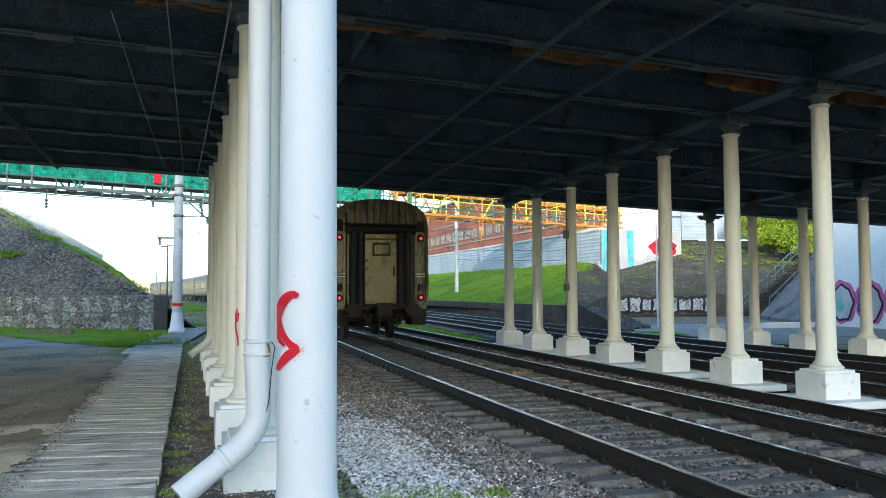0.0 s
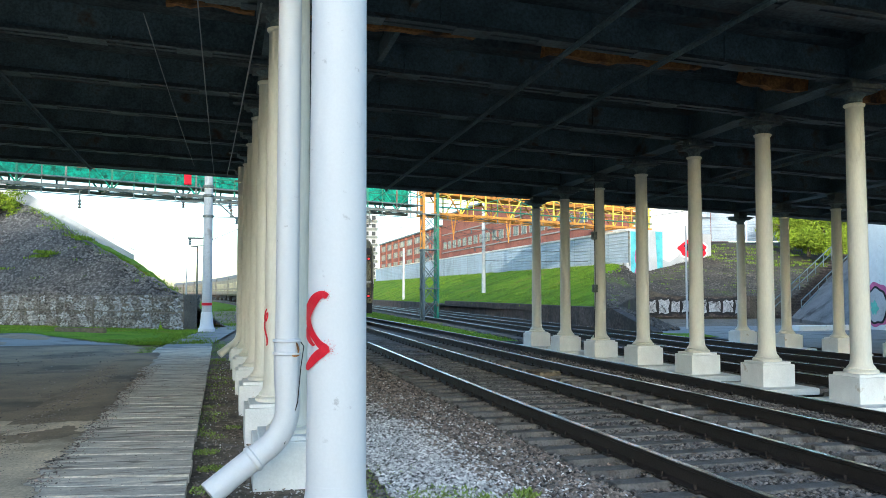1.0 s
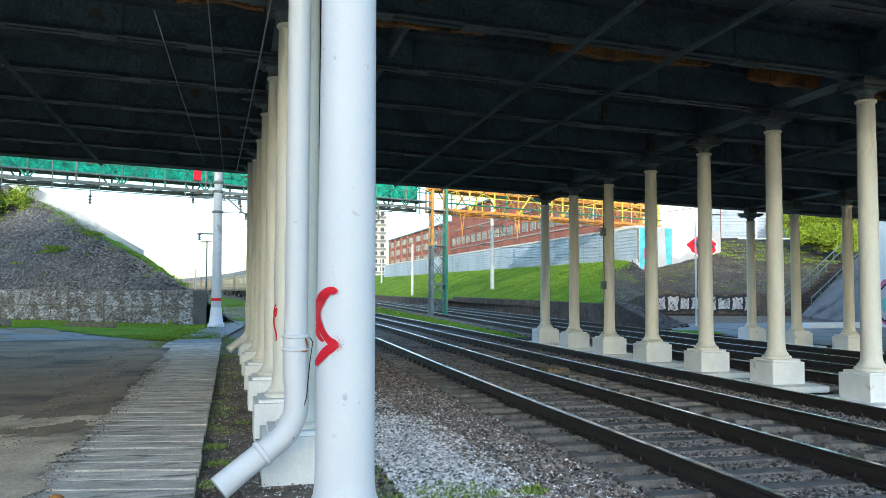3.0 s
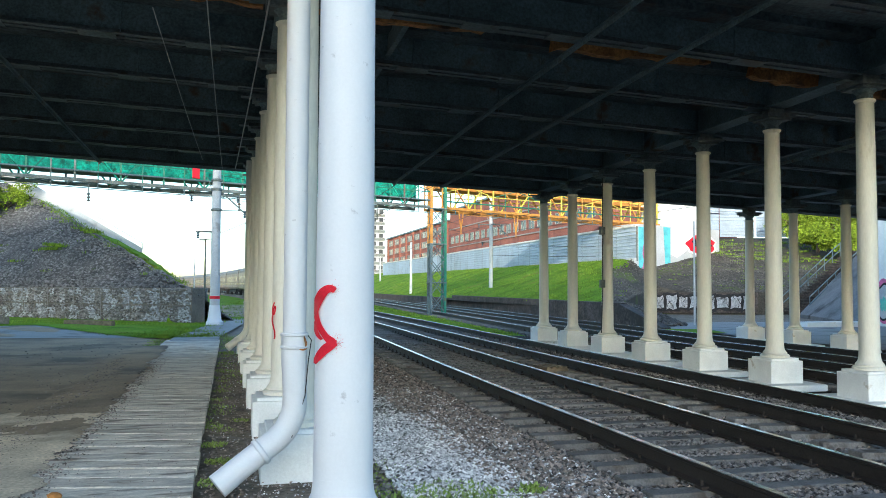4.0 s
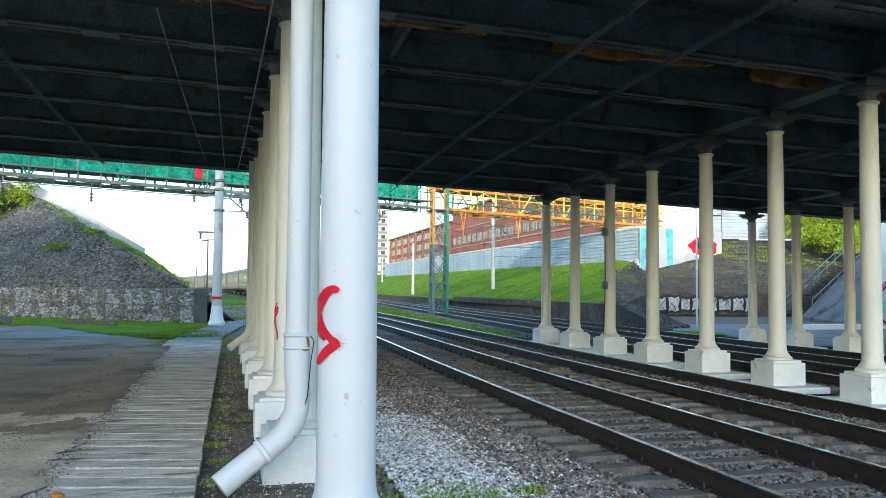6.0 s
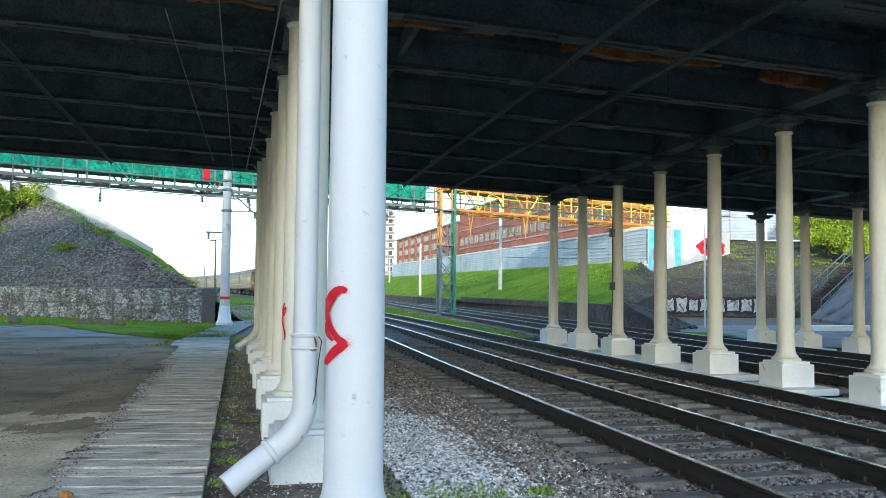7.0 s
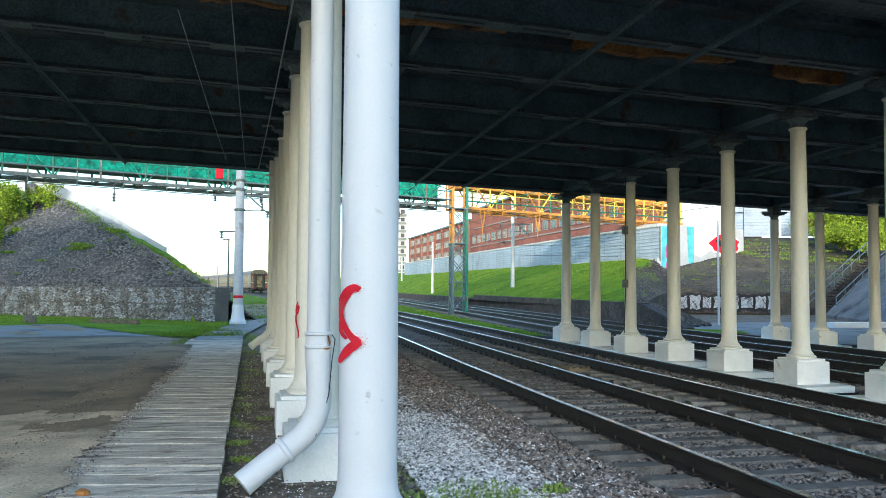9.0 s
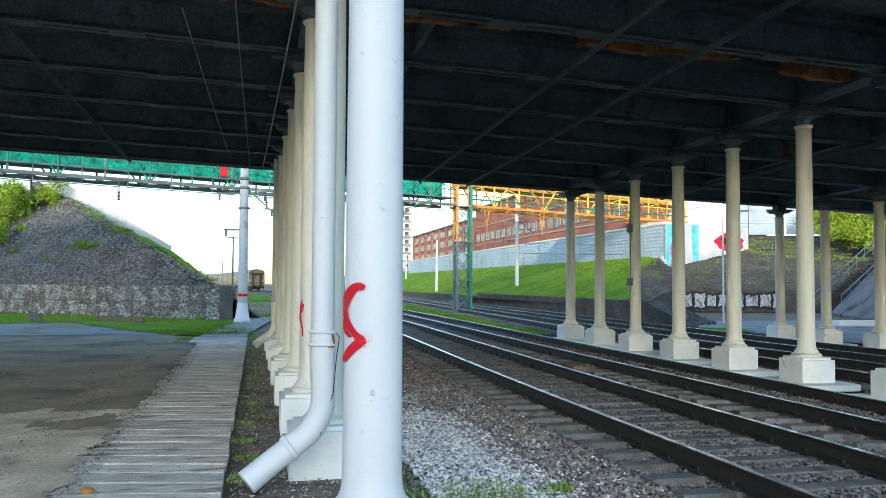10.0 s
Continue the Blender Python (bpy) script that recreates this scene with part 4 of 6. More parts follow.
# unseen bank, added to hold back sky light from behind on the left
bm = bmesh.new()
grid_sheet(bm, [-40, -32, -26, -24, -22, -20, -18, -16, -14, -12, -10.5], [-90 + 6 * i for i in range(16)] + [2.5], lambda x, y: min(9.6, max(-.3, .72 * (-10.8 - x))) + .25 * rough_noise(x, y, .3) - .3)
single("embankment", bm, EARTHD, "unseen dark earth bank added to block sky light from behind left", "embankment", kind="structure", smooth=True)

# stair ramp with a pale parapet behind the embankment
ramp_stair = thing("stair_ramp", "pale concrete stair ramp with railing behind the embankment", "stairs", kind="structure")
RA, RB = Vector((-17.6, 61.0, 11.1)), Vector((-6.4, 61.0, 4.4))
bm = bmesh.new()
vs = [bm.verts.new(RA + Vector((0, dy, dz))) for dy, dz in ((0, -.9), (.18, -.9), (.18, .0), (0, .0))] + [bm.verts.new(RB + Vector((0, dy, dz))) for dy, dz in ((0, -.9), (.18, -.9), (.18, .0), (0, .0))]
for q in ((0, 1, 2, 3), (7, 6, 5, 4), (0, 4, 5, 1), (1, 5, 6, 2), (2, 6, 7, 3), (3, 7, 4, 0)):
    bm.faces.new([vs[i] for i in q])
part("parapet", bm, CONCRETE, ramp_stair)
bm = bmesh.new()
bar(bm, RA + Vector((0, .1, .35)), RB + Vector((0, .1, .35)), .06)
part("handrail", bm, POLE, ramp_stair)
for i in range(9):
    p = RA.lerp(RB, i / 8)
    bm = bmesh.new()
    bar(bm, p + Vector((0, .1, -.1)), p + Vector((0, .1, .36)), .05)
    part("baluster", bm, POLE, ramp_stair)
for i in (1, 4, 7):
    p = RA.lerp(RB, i / 8)
    bm = bmesh.new()
    bar(bm, (p.x, p.y + .6, -.1), (p.x, p.y + .6, p.z - .8), .5)
    part("support", bm, CONCRETE, ramp_stair)
bm = bmesh.new()
bar(bm, RA + Vector((0, .8, -.85)), RB + Vector((0, .8, -.85)), 1.4, .2)
part("flight", bm, CONCRETE, ramp_stair)

# ---- right side: pier, slope, stairs, road and abutment ----
bm = bmesh.new()
xs = [17.3 + .7 * i for i in range(36)] + [44, 48, 54, 62, 80]
ds = [-.01] + [.8 * i for i in range(30)] + [27, 34]
rows = []
for d in ds:
    rows.append([bm.verts.new((x, foot_y(x) + d, -.2 if d < 0 else min(plane2(x, foot_y(x) + d), (plane1(x, foot_y(x) + d) - .12) if x < 28 else 9, 6.2))) for x in xs])
for p, q in zip(rows, rows[1:]):
    for i in range(len(xs) - 1):
        bm.faces.new((p[i], p[i + 1], q[i + 1], q[i]))
single("earth_slope", bm, EARTH, "dark earth slope with rubble and weeds", "slope", kind="structure", smooth=True)
rnd = random.Random(31)
bm = bmesh.new()
for i in range(15000):
    x = rnd.uniform(17.5, 42)
    d = rnd.uniform(.1, 14)
    y = foot_y(x) + d
    if x < 27.5 and plane2(x, y) > plane1(x, y):
        continue
    pebble(bm, (x, y, min(plane2(x, y), 6.2)), rnd.uniform(.035, .085), rnd)
for i in range(420):
    u, v = rnd.random(), rnd.random()
    pebble(bm, (17.6 + 2.2 * u, 31.2 + 4.0 * v + 1.5 * u, .1 + 1.0 * v * (1 - .3 * u)), rnd.uniform(.06, .14), rnd)
single("slope_rubble", bm, RUBBLE, "grey rubble scattered over the earth slope", "stones", kind="stuff")
bm = bmesh.new()
grid_sheet(bm, [17.6 + i for i in range(13)] + [34, 40], [6 + 1.5 * i for i in range(21)], lambda x, y: .045 + .02 * rough_noise(x, y, .3))
single("road", bm, ASPHALT, "pale grey asphalt road beyond the far columns", "road", kind="structure", smooth=True)

pier = thing("bridge_pier", "concrete footbridge pier covered with sunlit murals", "pier", kind="structure")
PM = Matrix.Translation((33.6, 56.3, 0)) @ Matrix.Rotation(math.atan2(TD.y, TD.x), 4, "Z") @ Matrix.Diagonal((1.38, 1, 1, 1))
bm = bmesh.new()
box(bm, (0, 1.6, 3.85), (7.4, 3.2, 5.3), m=PM, bevel=.03)
part("body", bm, CONCRETE, pier)
# plain block added for the glare above the pier, its brightness put into white
bm = bmesh.new()
span(bm, -.7, 2.6, .4, 3.0, 6.5, 8.4)
bmesh.ops.transform(bm, matrix=PM, verts=bm.verts)
part("stair_head", bm, LIGHTWHITE, pier, "plain white block added for the glare above the pier")


def flat(bm, pts, m):
    f = bm.faces.new([bm.verts.new(m @ Vector(p)) for p in pts])
    r = bmesh.ops.extrude_face_region(bm, geom=[f])
    for v in r["geom"]:
        if isinstance(v, bmesh.types.BMVert):
            v.co += (m.to_3x3() @ Vector((0, -.012, 0)))


def blob(cx, cz, rx, rz, n=44, k=0, wob=.2):
    return [(cx + rx * math.cos(6.2832 * i / n) * (1 + wob * math.sin(31.416 * i / n + k) + .5 * wob * math.sin(56.55 * i / n + k)), -.004, cz + rz * math.sin(6.2832 * i / n) * (1 + wob * math.cos(43.98 * i / n + k))) for i in range(n)]


for pts, mat, lb in (([(-3.6, -.004, 2.2), (-3.0, -.004, 2.2), (-2.6, -.004, 6.3), (-3.6, -.004, 6.3)], CYAN, "turquoise paint"),
                     ([(p[0], -.02, p[2]) for p in blob(-2.95, 3.7, .33, 1.5, k=2)], PINK, "pink figure shape"),
                     ([(-1.3, -.006, 2.4), (-.9, -.006, 2.4), (-.9, -.006, 6.4), (-1.5, -.006, 6.4)], CYAN, "turquoise stripe"),
                     # patch of sun on the concrete, put into the colour as white
                     ([(-.85, -.005, 4.3), (-.3, -.005, 4.1), (.5, -.005, 4.6), (.8, -.005, 5.6), (1.7, -.005, 6.0), (1.6, -.005, 6.45), (-.8, -.005, 6.45)], LIGHTWHITE, "sun patch put in as white"),
                     (blob(1.9, 5.2, 1.5, .9, k=5, wob=.07), LIGHTWHITE, "white outline"),
                     ([(p[0], -.034, p[2]) for p in blob(1.35, 5.3, .26, .3, k=1, wob=.3)], INK, "black paint shape"),
                     ([(p[0], -.034, p[2]) for p in blob(2.05, 5.05, .2, .36, k=3, wob=.3)], INK, "black paint shape"),
                     ([(p[0], -.034, p[2]) for p in blob(2.7, 5.3, .18, .28, k=4, wob=.3)], INK, "black paint shape"),
                     ([(p[0], -.034, p[2]) for p in blob(1.7, 5.5, .3, .12, k=2, wob=.3)], ORANGE, "orange highlight"),
                     ([(p[0], -.018, p[2]) for p in blob(1.9, 5.2, 1.32, .74, k=5, wob=.08)], RED, "red lettering shape")):
    bm = bmesh.new()
    flat(bm, pts, PM)
    part("mural_patch", bm, mat, pier, lb)

# painted rubble wall at the slope's foot
gr = thing("rubble_wall", "low rubble wall with silver and black graffiti", "wall", kind="structure")
GA, GB = Vector((27.2, 49.6)), Vector((34.4, 47.8))
gd = (GB - GA).normalized()
GM = Matrix.Translation((GA.x, GA.y, .05)) @ Matrix.Rotation(math.atan2(gd.y, gd.x), 4, "Z")
GL = (GB - GA).length
bm = bmesh.new()
box(bm, (GL / 2, .3, .7), (GL, .6, 1.4), m=GM, bevel=.03)
part("wall_body", bm, DARKWALL, gr)
rnd = random.Random(3)


def letter(cx, cz, w, h, y):
    """A blocky letter outline with wavy sides."""
    return [(cx + w * a + rnd.uniform(-.045, .045), y, cz + h * b + rnd.uniform(-.05, .05)) for a, b in ((-.5, -.5), (-.15, -.42), (.2, -.5), (.5, -.45), (.44, -.1), (.5, .3), (.42, .5), (.1, .42), (-.2, .5), (-.5, .45), (-.42, .1))]


x = .1
for i, w in enumerate((1.0, .95, .8, 1.1, .85, 1.05, .9, .8)):
    cx, h = x + w / 2, 1.05 + .12 * math.sin(i * 2.1)
    for pad, y, m_, lb in ((.16, -.004, INK, "black spray outline"), (-.2, -.02, SILVER, "silver letter fill")):
        bm = bmesh.new()
        flat(bm, letter(cx, .74, w + pad, h + pad, y), GM)
        part("graffiti_patch", bm, m_, gr, lb)
    bm = bmesh.new()
    for j in range(3):
        ax, az = cx + rnd.uniform(-.25, .25) * w, .74 + rnd.uniform(-.3, .3)
        bx_, bz = ax + rnd.uniform(-.3, .3), az + rnd.choice((-1, 1)) * rnd.uniform(.2, .4)
        bar(bm, GM @ Vector((ax, -.04, az)), GM @ Vector((bx_, -.04, min(1.25, max(.25, bz)))), .12, .02)
    part("graffiti_line", bm, INK, gr, "black spray line")
    x += w * .93

# stairs up the slope
st = thing("staircase", "concrete outdoor stairs with steel railings", "stairs", kind="structure")
S0 = Vector((33.6, 43.0, .3))
SD = Vector((.95, .30, 0)).normalized()
SW = Vector((-SD.y, SD.x, 0))
NS = 24
for i in range(NS):
    bm = bmesh.new()
    c = S0 + SD * (.3 * i) + Vector((0, 0, .17 * i + .04))
    box(bm, c, (.34, 1.8, .1 + .0), rz=math.atan2(SD.y, SD.x), bevel=.01)
    box(bm, c + SD * .1 - Vector((0, 0, .12)), (.2, 1.7, .2), rz=math.atan2(SD.y, SD.x))
    part("step", bm, CONCRETE if i % 5 == 9 else DARKWALL, st)
for o in (-.95, .95):
    for dz in (.5, .95):
        bm = bmesh.new()
        a = S0 + SW * o + Vector((0, 0, dz))
        bar(bm, a, a + SD * (.3 * NS) + Vector((0, 0, .17 * NS)), .05)
        part("handrail", bm, IRON, st)
    for i in range(0, NS + 1, 3):
        bm = bmesh.new()
        a = S0 + SW * o + SD * (.3 * i) + Vector((0, 0, .17 * i))
        bar(bm, a, a + Vector((0, 0, .95)), .04)
        part("baluster", bm, IRON, st)

# unseen wall beyond the dirt road, added to cut side light under the deck
bm = bmesh.new()
box(bm, (-21.0, 15.5, 2.9), (1.0, 19.0, 5.8), bevel=.03)
single("abutment_wall", bm, PAVED, "unseen plain sooty concrete wall added to block side light under the deck", "wall", kind="structure")
ab = thing("abutment_wall", "pale concrete abutment with pink graffiti", "wall", kind="structure")
bm = bmesh.new()
box(bm, (28.6, 19.0, 2.9), (1.0, 25.0, 5.8), rz=-.05, bevel=.03)
part("wall_body", bm, PLINTH, ab)
AM = Matrix.Translation((28.1, 19.0, 0)) @ Matrix.Rotation(-.05, 4, "Z") @ Matrix.Rotation(radians(-90), 4, "Z")
rnd = random.Random(12)
for i in range(4):
    cx = -11.6 + i * 1.7
    for pts, mat, lb, sc in ((blob(cx, 1.2, .9, 1.0, k=i, wob=.06), PINK, "pink outline", 0), (blob(cx, 1.15, .72, .85, k=i + 1, wob=.06), INK, "black outline", .016),
                         (blob(cx, 1.15, .62, .75, k=i + 1, wob=.06), CONCRETE, "grey letter fill", .032), (blob(cx - .1, 1.05, .22, .3, k=i + 2), MINT, "mint paint", .048)):
        bm = bmesh.new()
        flat(bm, [(p[0], p[1] - sc, p[2]) for p in pts], AM)
        part("graffiti_patch", bm, mat, ab, lb)
bm = bmesh.new()
span(bm, 24.5, 28.0, 30.6, 31.1, 0, .28, bevel=.03)
single("kerb", bm, PLINTH, "whitewashed kerb by the far road", "kerb", kind="structure")

bm = bmesh.new()
q = [bm.verts.new(v) for v in ((28.9, 31.6, .06), (33.2, 42.2, .2), (39.8, 44.3, 4.4), (36.5, 31.0, 4.4))]
bm.faces.new(q)
r = bmesh.ops.extrude_face_region(bm, geom=list(bm.faces))
for v in r["geom"]:
    if isinstance(v, bmesh.types.BMVert):
        v.co.z -= .3
bmesh.ops.recalc_face_normals(bm, faces=bm.faces)
single("paved_slope", bm, PAVED, "bare concrete slope between stairs and abutment", "slope", kind="structure")
f2 = thing("sheet_fence", "blue-grey profiled sheet fence above the slope", "fence", kind="structure")
for i in range(17):
    ob = new("sheet", FM)
    ob.parent = f2
    ob.matrix_basis = pose(38 + 2.85 * i, 63 - 1.0 * i, 6.2, 0, 0, -109.3)
    ob = new("sheet", FM)
    ob.parent = f2
    ob.matrix_basis = pose(38 + 2.85 * i, 63 - 1.0 * i, 8.2, 0, 0, -109.3)

# ---- trees ----


def tree(x, y, z0, h, spread, seed, label, n=1500, dens=.28):
    r = random.Random(seed)
    t = thing("tree", label, "tree", "trees", at=Matrix.Translation((x, y, z0)))
    bm = bmesh.new()
    tube(bm, [(0, 0, -.3), (.05, .02, h * .3), (-.05, .05, h * .6), (.02, 0, h * .85)], [.16, .13, .08, .03], 8)
    tips = []
    for i in range(12):
        a, zz = r.uniform(0, 6.28), h * r.uniform(.25, .75)
        L = spread * r.uniform(.5, 1.0)
        e = Vector((math.cos(a) * L, math.sin(a) * L, zz + L * r.uniform(.2, .6)))
        tube(bm, [(0, 0, zz), e * .5 + Vector((0, 0, zz * .5 + .1)), e], [.06, .04, .015], 6)
        tips.append(e)
    part("trunk", bm, BARK, t)
    bm = bmesh.new()
    cl = [(tp_ + Vector((r.uniform(-.5, .5), r.uniform(-.5, .5), r.uniform(-.5, .7))) * spread * .5, spread * r.uniform(.22, .42)) for tp_ in tips for _ in range(3)]
    for i in range(n):
        c, s = r.choice(cl)
        v = Vector((r.gauss(0, 1), r.gauss(0, 1), r.gauss(0, 1))).normalized() * s * r.uniform(.55, 1.05)
        p = c + v
        a = Vector((r.uniform(-1, 1), r.uniform(-1, 1), r.uniform(-.4, 1))).normalized()
        b = a.orthogonal().normalized()
        cc = a.cross(b)
        w = dens * r.uniform(.5, 1.1)
        bm.faces.new([bm.verts.new(p + b * w), bm.verts.new(p + cc * w * .5 + a * w * .15), bm.verts.new(p - b * w * .6), bm.verts.new(p - cc * w * .5 + a * w * .15)])
    part("crown", bm, LEAF, t)
    return t


for i, (x, y, h, s) in enumerate(((-15.2, 61, 1.6, 1.7), (-16.6, 60.4, 2.0, 2.1), (-18.4, 60.5, 2.2, 2.2), (-19.6, 62, 3.0, 2.6), (-22, 63, 3.2, 2.8), (-16.6, 57.2, 1.0, 1.5))):
    tree(x, y, bank_z(x, y) - .5, h, s, 20 + i, "leafy green shrub on top of the embankment", 5200, .11)
for i, (x, y, z, h, s) in enumerate(((43.5, 56, 5.2, 2.6, 2.2), (46, 54.5, 5.2, 3.4, 2.8), (49, 53, 5.2, 3.2, 3.0), (52, 51, 5.0, 3.8, 3.2), (44.6, 54.4, 4.9, 1.4, 1.6), (47.2, 52.6, 4.9, 1.5, 1.8), (56, 48, 5.0, 4.0, 3.2), (45.2, 52.2, 4.4, 1.2, 1.5), (48.5, 50.6, 4.4, 1.3, 1.7), (50.8, 49.4, 4.4, 1.4, 1.8), (53.4, 47.6, 4.2, 1.6, 2.0))):
    tree(x, y, z, h, s, 40 + i, "sunlit yellow-green tree above the slope", 9000, .125)

# ---- drain pipes and red marks ----


def ribbon(bm, cx, cy, r, strokes):
    """Paint strokes on a round shaft: points (sine of the side angle, height, half width)."""
    for rough in strokes:
        pts = []
        for i in range(len(rough) - 1):
            p0, p1, p2, p3 = rough[max(i - 1, 0)], rough[i], rough[i + 1], rough[min(i + 2, len(rough) - 1)]
            for j in range(5):
                u = j / 5
                pts.append(tuple(.5 * (2 * b + (c - a) * u + (2 * a - 5 * b + 4 * c - d) * u * u + (3 * b - a - 3 * c + d) * u ** 3) for a, b, c, d in zip(p0, p1, p2, p3)))
        pts.append(rough[-1])
        prev = None
        for i, (s, z, w) in enumerate(pts):
            j = min(i + 1, len(pts) - 1)
            k = max(i - 1, 0)
            ds, dz = (pts[j][0] - pts[k][0]) * r, pts[j][1] - pts[k][1]
            L = math.hypot(ds, dz) or 1
            ns, nz = -dz / L, ds / L
            cur = []
            for e in (-1, 1):
                sa = max(-.999, min(.999, s + e * ns * w * 1.2 / r))
                a = math.asin(sa)
                cur.append(bm.verts.new((cx + (r + .003 + .00003 * i) * math.sin(a), cy - (r + .003 + .00003 * i) * math.cos(a), z + e * nz * w)))
            if prev:
                bm.faces.new((prev[0], cur[0], cur[1], prev[1]))
            prev = cur


def drain(x, y, top, r, label, s=1.0):
    d = thing("drainpipe", label, "drainpipe", "drainpipes", at=Matrix.Translation((x, y, 0)))
    bm = bmesh.new()
    tube(bm, [(0, 0, 1.28), (0, 0, 2.2), (0, 0, 3.4), (0, 0, top)], r, 20)
    part("upper_pipe", bm, WHITE if s == 1 else CREAM, d, smooth=True)
    bm = bmesh.new()
    pts = [(0, 0, 1.34), (0, 0, 1.1), (.01, 0, .85)]
    for k in range(9):
        a = radians(55) * k / 8
        pts.append((.01 - .42 * (1 - math.cos(a)), -.02 * k / 8, .75 - .42 * math.sin(a)))
    e = pts[-1]
    pts += [(e[0] - .28 * s, e[1] - .05, e[2] - .20 * s), (e[0] - .46 * s, e[1] - .1, e[2] - .335 * s)]
    tube(bm, pts, [r * 1.12, r * 1.10, r * 1.05] + [r * 1.05] * 9 + [r * 1.05, r * 1.1], 20)
    part("elbow", bm, WHITE if s == 1 else CREAM, d, "white elbow with rust streaks", smooth=True)
    q0, q1 = Vector(pts[-3]), Vector(pts[-2])
    bm = bmesh.new()
    tube(bm, [q0.lerp(q1, .30), q0.lerp(q1, .34), q0.lerp(q1, .42), q0.lerp(q1, .46)], [r * 1.06, r * 1.2, r * 1.2, r * 1.06], 20)
    part("elbow_collar", bm, WHITE if s == 1 else CREAM, d, smooth=True)
    for z in (1.2, 1.31):
        bm = bmesh.new()
        lathe(bm, [(r * 1.08, z), (r * 1.22, z + .01), (r * 1.22, z + .025), (r * 1.08, z + .035)], 20)
        part("pipe_collar", bm, WHITE if s == 1 else CREAM, d, smooth=True)
    bm = bmesh.new()
    tube(bm, [(r * 1.1, -r, 1.32), (r * 1.4, -r * .6, 1.28), (r * 1.15, -r * .7, 1.1), (r * .9, -r * .8, .8), (-.05 + r * .3, -r * .9, .45)], .0045, 6)
    part("tie_wire", bm, RAIL, d, "rusty tie wire")
    bm = bmesh.new()
    ribbon(bm, 0, 0, r * 1.17, [[(.62, 1.315, .004), (.7, 1.285, .008), (.78, 1.25, .008), (.74, 1.225, .005)], [(.3, 1.205, .006), (.6, 1.2, .008), (.85, 1.21, .006)]])
    part("rust_stain", bm, RUSTY, d, "brown rust stains")
    return d


drain(.52, 7.20, 5.25, .101, "white drainpipe with rusty wire and kicked-out foot")
drain(.34, 21.5, 5.0, .09, "cream drainpipe at the last column", .7)

# ---- train ----
COACH_L = 24.5


